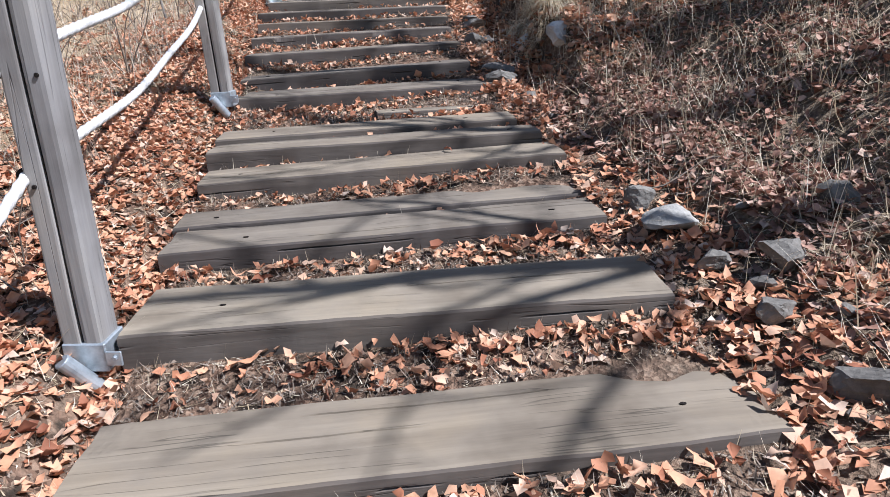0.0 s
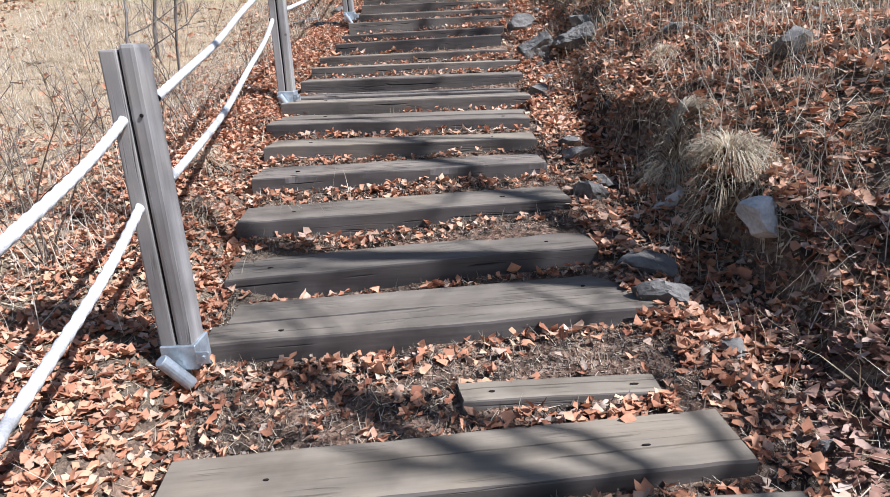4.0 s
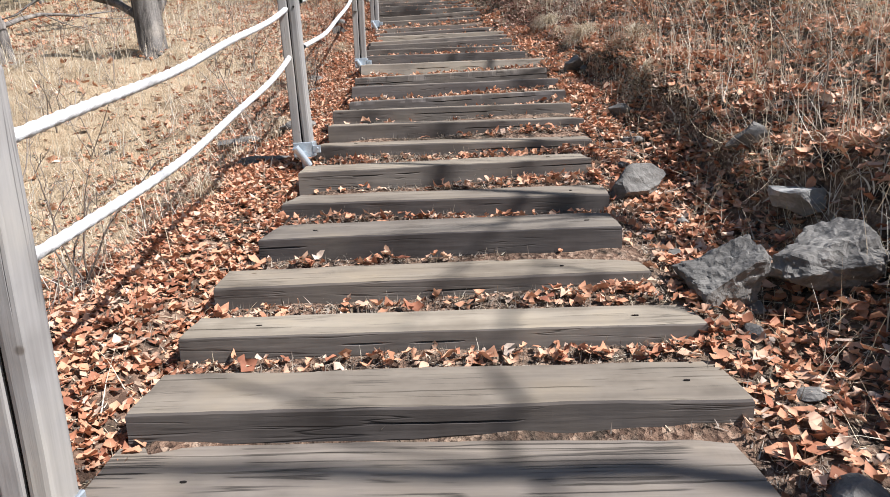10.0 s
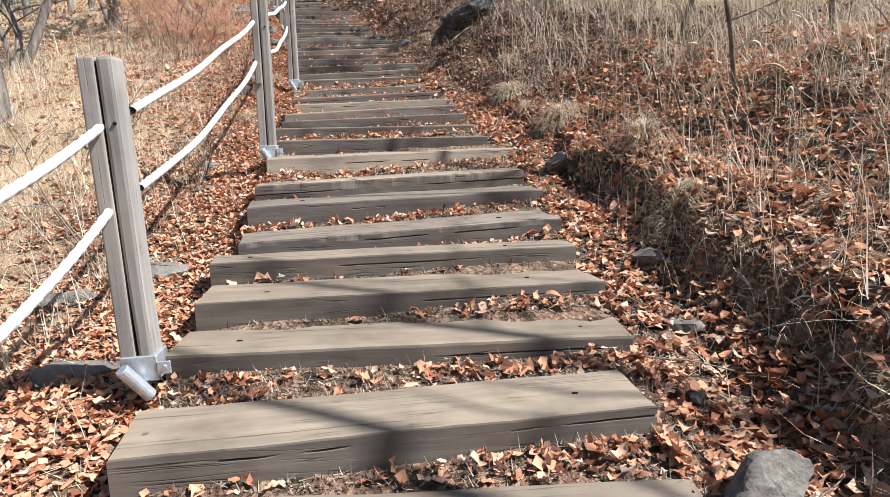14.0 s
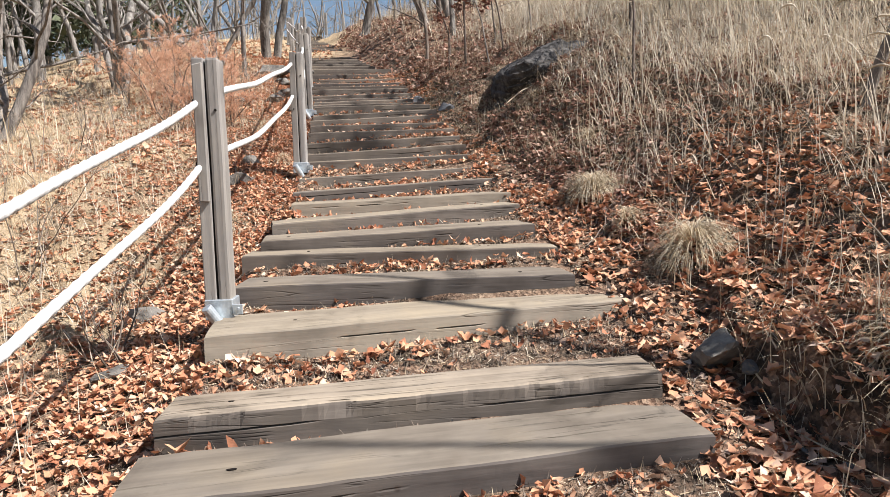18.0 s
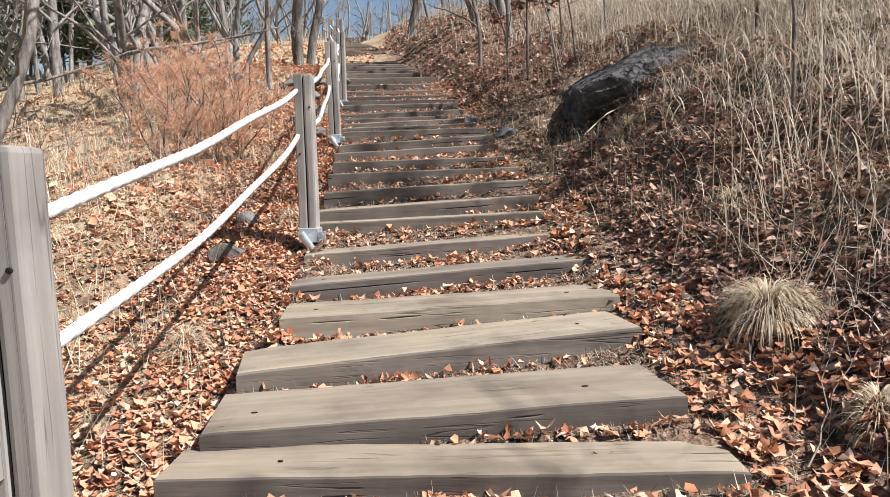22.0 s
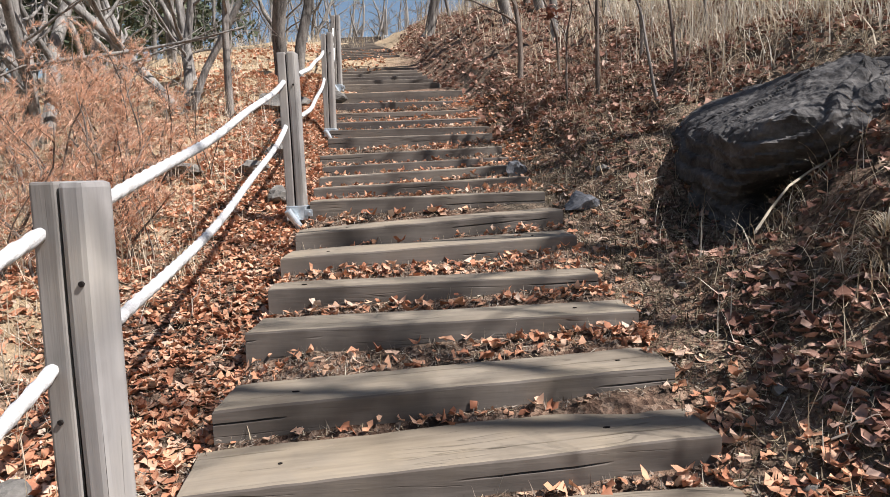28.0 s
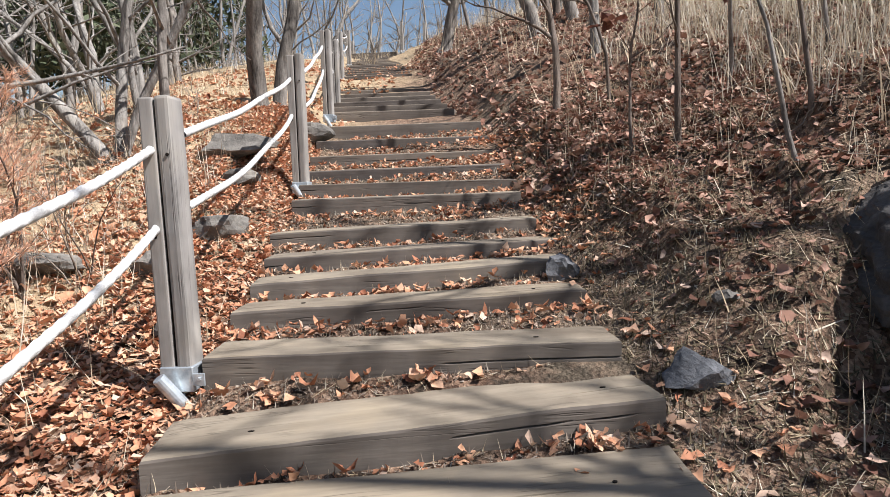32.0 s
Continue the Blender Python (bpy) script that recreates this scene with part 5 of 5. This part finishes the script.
def branch_out(verts, faces, pts, r0, r1, rng, depth, count, spread, shrink, sides):
    """Side limbs on the line pts, and theirs in turn."""
    n = len(pts) - 1
    total = sum((pts[i + 1] - pts[i]).length for i in range(n))
    for _k in range(count):
        f = rng.uniform(0.3, 1.0)
        i = min(int(f * n), n - 1)
        q = pts[i].lerp(pts[i + 1], f * n - i)
        along = (pts[i + 1] - pts[i]).normalized()
        side = along.cross(Vector((rng.gauss(0, 1), rng.gauss(0, 1), rng.gauss(0, 1)))).normalized()
        d = along * (1 - spread) + side * spread + Vector((0, 0, 0.22))
        ln = total * shrink * rng.uniform(0.6, 1.1) * (1.15 - 0.5 * f)
        r = max(0.0022, (r0 + (r1 - r0) * f) * rng.uniform(0.42, 0.62))
        sub = limb_points(q, d, ln, rng, 4 if depth > 1 else 3, 0.02)
        tube(verts, faces, sub, r, max(0.0012, r * 0.3), max(3, sides - 2))
        if depth > 1:
            branch_out(verts, faces, sub, r, r * 0.3, rng, depth - 1, max(2, int(count * 0.6)), spread, shrink * 0.95, max(3, sides - 2))


def tree(x, y, height, radius, seed, material=None, lean=(0, 0), stems=1, limbs=9, depth=3, label="bare grey deciduous tree with forking limbs", name="bare_tree", fork=0.25, z=None, sides=9, splay=0.28, twigs=5, gnarl=0.09):
    rng = random.Random(seed)
    z = ground_at(x, y) - 0.05 if z is None else z
    root = new(name)
    root.matrix_world = pose(x, y, z)
    root.empty_display_size = 0.2
    for s in range(stems):
        tv, tf = [], []
        a = rng.uniform(0, 6.28)
        k = 0 if stems == 1 else splay
        head = Vector((lean[0] + math.cos(a) * k, lean[1] + math.sin(a) * k, 1.0))
        h, r = height * rng.uniform(0.75, 1.05) if s else height, radius * (rng.uniform(0.55, 0.95) if s else 1)
        start = Vector((0, 0, 0)) if stems == 1 else Vector((math.cos(a), math.sin(a), 0)) * radius * 0.9
        pts = limb_points(start, head, h, rng, 10, 0.02, gnarl)
        # root flare
        pts.insert(1, pts[0].lerp(pts[1], 0.18))
        base = len(tv)
        tube(tv, tf, pts, r, r * 0.22, sides)
        for i in range(sides):
            vx = Vector(tv[base + i]) - pts[0]
            tv[base + i] = tuple(pts[0] + vx * (1.55 + 0.3 * math.sin(i * 2.4)) - Vector((0, 0, 0.05)))
        mesh_object("trunk", tv, tf, material or M_BARK, True, root)
        n = len(pts) - 1
        for _q in range(limbs):
            f = rng.uniform(fork, 0.98)
            i = min(int(f * n), n - 1)
            q = pts[i].lerp(pts[i + 1], f * n - i)
            aa = rng.uniform(0, 6.28)
            d = Vector((math.cos(aa), math.sin(aa), rng.uniform(0.25, 1.0)))
            rr = (r + (r * 0.22 - r) * f) * rng.uniform(0.35, 0.6)
            ln = height * rng.uniform(0.22, 0.42) * (1.2 - 0.6 * f)
            sub = limb_points(q, d, ln, rng, 6, 0.03, 0.2)
            bv, bf = [], []
            tube(bv, bf, sub, rr, rr * 0.25, max(4, sides - 3))
            branch_out(bv, bf, sub, rr, rr * 0.25, rng, depth - 1, twigs, 0.6, 0.5, max(4, sides - 3))
            mesh_object("limb", bv, bf, material or M_BARK, True, root)
    return tagged(root, label, "tree")


def shrub(x, y, height, stems, seed, material=None, label="leafless shrub of thin grey twigs", name="bare_shrub", depth=2, splay=0.35, radius=0.006, count=5):
    rng = random.Random(seed)
    v, f = [], []
    for _k in range(stems):
        a = rng.uniform(0, 6.28)
        d = Vector((math.cos(a) * splay, math.sin(a) * splay, 1))
        st = Vector((rng.gauss(0, 0.04), rng.gauss(0, 0.04), -0.02))
        h = height * rng.uniform(0.6, 1.05)
        r = radius * rng.uniform(0.6, 1.2)
        pts = limb_points(st, d, h, rng, 7, -0.01, 0.14)
        tube(v, f, pts, r, r * 0.3, 5)
        branch_out(v, f, pts, r, r * 0.3, rng, depth, count, 0.55, 0.42, 4)
    ob = mesh_object(name, v, f, material or M_TWIG, True)
    ob.matrix_world = pose(x, y, ground_at(x, y))
    return tagged(ob, label, "shrub")


# trees beyond the fence
tree(-4.6, 15.4, 7.5, 0.2, 3, M_BARK_DARK, (0.0, 0.0), limbs=9, fork=0.14, gnarl=0.07, label="thick rough-barked grey tree beyond the fence")
tree(-5.9, 22.6, 6.5, 0.095, 8, M_BARK_PALE, (-0.15, 0.0), stems=5, limbs=8, gnarl=0.17, splay=0.4, fork=0.15, label="pale many-stemmed leafless tree on the open slope", name="multi_stem_tree")
tree(-4.36, 23.05, 6.0, 0.07, 11, M_BARK_PALE, (-0.22, 0.0), stems=3, limbs=7, gnarl=0.13, fork=0.15, label="leaning pale-barked tree beyond the fence", name="multi_stem_tree")
tree(-5.0, 24.6, 6.0, 0.07, 14, M_BARK_PALE, (-0.25, 0.0), stems=2, limbs=7, gnarl=0.15, fork=0.15, label="leaning pale-barked tree beyond the fence", name="multi_stem_tree")
tree(-3.78, 25.5, 7.0, 0.12, 17, M_BARK_DARK, (0.03, 0), stems=2, limbs=7, label="dark twin-trunked tree beside the upper fence", splay=0.10)
tree(-3.75, 22.9, 5.0, 0.05, 19, M_BARK, (0.0, 0), limbs=7, label="slender leafless tree beyond the fence")
tree(-3.3, 9.2, 2.6, 0.018, 23, M_BARK, (-0.1, 0), limbs=6, depth=2, label="slender young leafless tree beyond the fence")
tree(-4.2, 10.8, 3.6, 0.028, 25, M_BARK, (-0.1, 0), limbs=6, label="slender young leafless tree beyond the fence")
tree(-3.0, 7.7, 2.4, 0.016, 26, M_BARK, (-0.15, 0), limbs=5, depth=2, label="slender young leafless tree beyond the fence")
tree(-7.2, 16.5, 7.0, 0.12, 27, M_BARK, (-0.1, 0), stems=2, limbs=9, gnarl=0.16, fork=0.12)
tree(-6.6, 20.0, 6.0, 0.09, 31, M_BARK, (-0.1, 0), stems=4, limbs=8, gnarl=0.18, fork=0.12, splay=0.4)
rt = random.Random(77)
for k in range(18):                                        # the wood on the slope
    xx = -rt.uniform(7.5, 20)
    yy = rt.uniform(20, 44)
    tree(xx, yy, rt.uniform(5, 8), rt.uniform(0.06, 0.13), 100 + k, rt.choice((M_BARK, M_BARK_PALE)), (rt.uniform(-0.25, 0.1), 0), stems=rt.choice((2, 3, 4)), limbs=8, depth=2, sides=6, gnarl=0.15, fork=0.12, splay=0.35)



def far_wood(name, label, spots, seed, material, tall=(5, 9)):
    """A far stand of bare trees, too many to count: trunks, limbs and twigs in one mesh."""
    rng = random.Random(seed)
    v, f = [], []
    for (xx, yy) in spots:
        h, r = rng.uniform(*tall), rng.uniform(0.05, 0.12)
        pts = limb_points((xx, yy, ground_at(xx, yy) - 0.1), (rng.uniform(-0.2, 0.15), rng.uniform(-0.1, 0.1), 1), h, rng, 6, 0.02, 0.09)
        tube(v, f, pts, r, r * 0.2, 5)
        for _k in range(10):
            u = rng.uniform(0.15, 0.97)
            i = min(int(u * 6), 5)
            q = pts[i].lerp(pts[i + 1], u * 6 - i)
            a = rng.uniform(0, 6.28)
            sub = limb_points(q, (math.cos(a), math.sin(a), rng.uniform(0.3, 1.2)), h * rng.uniform(0.16, 0.36) * (1.2 - 0.6 * u), rng, 4, 0.03, 0.22)
            rr = r * (1 - 0.8 * u) * 0.5 + 0.004
            tube(v, f, sub, rr, rr * 0.3, 3)
            for _t in range(3):
                w = rng.randint(1, 3)
                d = sub[w + 1] - sub[w]
                tw = limb_points(sub[w], d.normalized() + Vector((rng.gauss(0, 0.6), rng.gauss(0, 0.6), rng.gauss(0.2, 0.5))), h * rng.uniform(0.06, 0.15), rng, 3, 0.0, 0.25)
                tube(v, f, tw, max(0.006, rr * 0.4), 0.004, 3)
    return tagged(mesh_object(name, v, f, material, True), label, "woodland", kind="stuff")


rw = random.Random(31)
far_wood("far_wood", "distant bare grey wood on the slope", [(-rw.uniform(9, 34), rw.uniform(26, 66)) for _k in range(130)], 1, M_BARK_PALE)
far_wood("far_wood", "distant bare grey wood beyond the open slope", [(-rw.uniform(10, 30), rw.uniform(12, 30)) for _k in range(44)], 2, M_BARK)
far_wood("far_wood", "distant bare thicket above the bank", [(float(RIGHT(40)) + rw.uniform(4, 26), rw.uniform(30, 62)) for _k in range(76)], 3, M_BARK_PALE, (3, 6))
far_wood("far_wood", "distant bare trees at the head of the stair", [(rw.uniform(-22, 3), rw.uniform(50, 74)) for _k in range(70)], 4, M_BARK_PALE, (3, 6.5))


def pine_wood(spots, seed):
    """Dark pines behind the bare trees, in one mesh of needle tufts."""
    r = np.random.RandomState(seed)
    allv = []
    for (xx, yy, h) in spots:
        n = 1500
        u = r.uniform(0.12, 1, n) ** 0.8
        rad = (1 - u) * h * 0.28 * np.sqrt(r.uniform(0.1, 1, n)) + 0.1
        a = r.uniform(0, 6.28, n)
        c = np.stack([xx + np.cos(a) * rad, yy + np.sin(a) * rad, ground_at(xx, yy) + u * h - rad * 0.25], -1)
        d = r.normal(0, 1, (n, 3)) * 0.16
        e = r.normal(0, 1, (n, 3)) * 0.08
        allv.append(np.stack([c - e, c + e, c + d], 1).reshape(-1, 3))
    V = np.concatenate(allv)
    swarm("far_pines", V, np.arange(len(V)).reshape(-1, 3), M_PINE, "dark grey-green pines behind the bare wood", "woodland")


M_PINE = island_material("pine_needles", [(0.0, (0.0315, 0.042, 0.0245)), (0.5, (0.063, 0.077, 0.042)), (1.0, (0.119, 0.126, 0.077))], 0.8, 0.2)
pine_wood([(-rw.uniform(12, 34), rw.uniform(30, 52), rw.uniform(6, 10)) for _k in range(34)], 5)

# young trees on the bank
tree(-0.33, 23.8, 3.2, 0.042, 41, M_BARK_BROWN, (0.03, 0), limbs=8, fork=0.3, label="young forked leafless tree at the edge of the stair")
oak = tree(0.295, 21.8, 2.7, 0.024, 43, M_BARK_BROWN, (-0.02, 0), limbs=8, fork=0.3, depth=2, label="young leafless oak holding a few dark red leaves", name="young_oak")
tree(0.02, 21.9, 1.6, 0.014, 45, M_BARK_BROWN, (-0.02, 0), limbs=6, fork=0.3, depth=2, label="leafless sapling on the bank", name="sapling")
tree(0.60, 20.75, 1.9, 0.016, 47, M_BARK, (-0.15, 0.1), limbs=6, fork=0.35, depth=2, label="pale thin sapling behind the boulder", name="sapling")
tree(0.85, 21.2, 2.0, 0.018, 49, M_BARK_BROWN, (0.05, 0.1), limbs=6, fork=0.35, depth=2, label="thin leafless sapling behind the boulder", name="sapling")
tree(0.14, 23.6, 2.4, 0.02, 51, M_BARK_BROWN, (0.0, 0), limbs=7, fork=0.3, depth=2, label="leafless sapling on the bank", name="sapling")
tree(0.9, 22.7, 2.4, 0.02, 53, M_BARK, (0.0, 0), limbs=7, fork=0.3, depth=2, label="leafless sapling on the bank", name="sapling")
tree(-0.2, 29.4, 5.5, 0.14, 55, M_BARK, (-0.3, 0), limbs=7, label="leaning dark tree on the upper bank")
tree(0.5, 29.8, 5.5, 0.13, 57, M_BARK, (-0.22, 0), limbs=7, label="leaning dark tree on the upper bank")
tree(-2.2, 33.4, 6.0, 0.16, 59, M_BARK, (0.02, 0), limbs=7, label="dark leafless tree on the upper bank")
tree(1.75, 12.6, 2.4, 0.02, 61, M_BARK_BROWN, (-0.1, 0), limbs=7, fork=0.2, depth=2, label="thin leafless sapling in the bank grass", name="sapling")
tree(1.45, 16.6, 2.6, 0.018, 63, M_BARK_BROWN, (0.12, 0), limbs=7, fork=0.25, depth=2, label="thin leafless sapling in the bank grass", name="sapling")
tree(2.1, 18.6, 2.8, 0.022, 65, M_BARK_BROWN, (0.05, 0), limbs=7, fork=0.25, depth=2, label="thin leafless sapling in the bank grass", name="sapling")
tree(2.2, 14.5, 3.6, 0.036, 67, M_BARK, (0.03, 0), stems=2, limbs=6, fork=0.4, depth=2, splay=0.12, label="slim twin-stemmed grey tree in the bank grass")
for k in range(22):
    yy = rt.uniform(24.5, 42)
    xx = float(RIGHT(yy)) + rt.uniform(1.2, 11)
    tree(xx, yy, rt.uniform(3, 6.5), rt.uniform(0.03, 0.09), 200 + k, rt.choice((M_BARK, M_BARK_BROWN, M_BARK_PALE)), (rt.uniform(-0.2, 0.1), 0), limbs=7, depth=2, sides=7)
for k in range(14):
    yy = rt.uniform(13, 24)
    xx = float(RIGHT(yy)) + rt.uniform(2.2, 7)
    tree(xx, yy, rt.uniform(1.8, 3.6), rt.uniform(0.012, 0.03), 300 + k, rt.choice((M_BARK, M_BARK_BROWN)), (rt.uniform(-0.2, 0.2), 0), limbs=7, fork=0.2, depth=2, sides=6, label="thin leafless sapling in the bank grass", name="sapling")

# trees up the bank, whose bare crowns throw streaks of shade over the stair
SHADE = ((4.8, 2.3, 8.0, 0.14, 15), (6.8, 2.4, 9.0, 0.16, 12), (3.9, 1.6, 7.0, 0.13, 10), (4.1, 3.6, 8.0, 0.14, 3), (6.4, 4.4, 9.5, 0.14, 4), (4.9, 6.3, 8.5, 0.13, 5), (5.6, 7.8, 9.0, 0.13, 8), (5.0, 10.2, 8.0, 0.11, 6),
         (5.2, 6.9, 8.5, 0.13, 6), (6.0, 16.6, 9.0, 0.14, 12), (5.6, 17.6, 8.0, 0.13, 12), (6.0, 19.4, 8.8, 0.13, 12), (5.0, 17.3, 7.4, 0.12, 16), (6.0, 16.0, 8.8, 0.13, 10), (4.5, 18.3, 7.0, 0.11, 13))
for k, (xx, yy, hh, rr, boughs) in enumerate(SHADE):
    tree(xx, yy, hh, rr, 400 + k, M_BARK, (-0.05, 0), limbs=boughs, depth=3, fork=0.45 if yy < 12 else 0.6, twigs=7 if boughs > 10 else 3, sides=6, label="bare grey tree up on the bank")


def leaf_cluster(x, y, z, rad, count, seed):
    """Withered leaves that an oak twig still holds."""
    r = np.random.RandomState(seed)
    px, py, pz = (r.normal(0, rad, count) + c for c in (x, y, z))
    ob = leaf_swarm("foliage", px, py, r, M_LEAF_DARK, "dark red withered leaves", size=(0.06, 0.11), tilt=1.4, top=pz)
    del ob["category"]
    ob.parent = oak
    ob.matrix_parent_inverse = oak.matrix_world.inverted()
    return ob


for k, (dx, dy, dz) in enumerate(((0.22, 0, 1.12), (0.36, 0.05, 1.05), (0.12, 0, 1.2), (0.05, -0.02, 1.02), (-0.16, 0, 0.95), (-0.42, 0, 0.72), (0.3, 0, 0.95), (0.44, 0, 1.12), (-0.05, 0, 1.1))):
    leaf_cluster(0.295 + dx, 21.8 + dy, ground_at(0.295, 21.8) + dz, 0.05, 15, 500 + k)


def rusty_shrub(x, y, h, seed):
    """A withered young conifer that keeps its rust-red needles."""
    rng = random.Random(seed)
    root = new("withered_conifer")
    root.matrix_world = pose(x, y, ground_at(x, y))
    v, f, nv, nt = [], [], [], []
    stems = []
    for _k in range(3):
        sv, sf = [], []
        pts = limb_points((0, 0, -0.02), (rng.uniform(-0.5, 0.5), rng.uniform(-0.4, 0.4), 1), h * rng.uniform(0.75, 1.05), rng, 8, 0.03, 0.17)
        tube(sv, sf, pts, 0.011, 0.003, 6)
        mesh_object("stem", sv, sf, M_BARK_BROWN, True, root)
        stems.append(pts)
    for k in range(34):
        pts = stems[k % 3]
        u = rng.uniform(0.12, 0.99)
        i = min(int(u * 8), 7)
        q = pts[i].lerp(pts[i + 1], u * 8 - i)
        a = rng.uniform(0, 6.28)
        sub = limb_points(q, (math.cos(a), math.sin(a), 0.6), h * 0.4 * (1.1 - u * 0.75), rng, 4, 0.05, 0.15)
        tube(v, f, sub, 0.0035, 0.0014, 4)
        for _n in range(52):
            w = rng.uniform(0.1, 1)
            i = min(int(w * 4), 3)
            c = sub[i].lerp(sub[i + 1], w * 4 - i)
            d = Vector((rng.gauss(0, 1), rng.gauss(0, 1), rng.gauss(0.4, 1))).normalized() * rng.uniform(0.03, 0.09)
            s = d.cross(Vector((0.3, 0.5, 0.8))).normalized() * 0.0028
            b = len(nv)
            nv.extend([tuple(c - s), tuple(c + s), tuple(c + d)])
            nt.append((b, b + 1, b + 2))
    tagged(mesh_object("twig", v, f, M_TWIG, False, root), kind="stuff")
    tagged(mesh_object("foliage", nv, nt, M_SHRUB, False, root), "rust-orange needles", kind="stuff")
    return tagged(root, "small withered conifer with rust-orange needles", "shrub", "withered conifers beyond the fence")


for k, (xx, yy, hh) in enumerate(((-3.3, 19.7, 0.95), (-3.5, 20.2, 1.1), (-3.4, 20.6, 0.9), (-3.9, 20.6, 1.2), (-4.2, 21.0, 1.25), (-4.3, 21.5, 1.2), (-4.7, 21.9, 1.3), (-5.1, 22.2, 1.2), (-3.75, 19.9, 1.1), (-4.6, 21.2, 1.2), (-3.05, 19.3, 0.8), (-3.3, 19.2, 0.9), (-3.7, 19.0, 1.0), (-4.5, 20.4, 1.1), (-5.2, 21.2, 1.2), (-4.1, 20.1, 1.1), (-3.4, 18.9, 0.8))):
    rusty_shrub(xx, yy, hh, 600 + k)

# shrubs and brush
for k in range(34):
    yy = rt.uniform(1.5, 15.0)
    xx = float(LEFT(yy)) - rt.uniform(0.5, 3.2)
    shrub(xx, yy, rt.uniform(0.5, 1.3), rt.randint(2, 6), 700 + k)
for k in range(26):
    yy = rt.uniform(15.0, 25.0)
    xx = float(LEFT(yy)) - rt.uniform(0.9, 6.0)
    shrub(xx, yy, rt.uniform(0.4, 1.0), rt.randint(2, 5), 760 + k)
for k in range(30):
    yy = rt.uniform(8.0, 24.0)
    xx = float(RIGHT(yy)) + rt.uniform(1.0, 4.0)
    shrub(xx, yy, rt.uniform(0.4, 1.2), rt.randint(1, 4), 820 + k, label="leafless bramble of thin brown twigs on the bank")


def twig(x, y, length, turn, seed, lift=0.02, thick=0.005):
    rng = random.Random(seed)
    a = radians(turn)
    v, f, pts = [], [], []
    for i in range(8):
        u = i / 7
        px, py = x + math.cos(a) * (u - 0.5) * length + rng.gauss(0, 0.012), y + math.sin(a) * (u - 0.5) * length + rng.gauss(0, 0.012)
        pts.append(Vector((px - x, py - y, ground_at(px, py) - ground_at(x, y) + lift + 0.05 * length * math.sin(u * 3.1))))
    tube(v, f, pts, thick, thick * 0.35, 5)
    if rng.random() < 0.5:
        branch_out(v, f, pts, thick, thick * 0.4, rng, 1, 2, 0.5, 0.35, 4)
    ob = mesh_object("fallen_twig", v, f, M_TWIG, True)
    ob.matrix_world = pose(x, y, ground_at(x, y))
    return tagged(ob, "dry grey fallen twig lying on leaf litter", "twig", "fallen twigs")


for k in range(150):
    yy = rt.uniform(1.0, 24.0)
    if rt.random() < 0.6:
        xx = float(RIGHT(yy)) + rt.uniform(0.1, 2.6)
    else:
        xx = float(LEFT(yy)) - rt.uniform(0.05, 2.2)
    twig(xx, yy, rt.uniform(0.15, 0.8), rt.uniform(0, 180), 900 + k, 0.03, rt.uniform(0.002, 0.005))
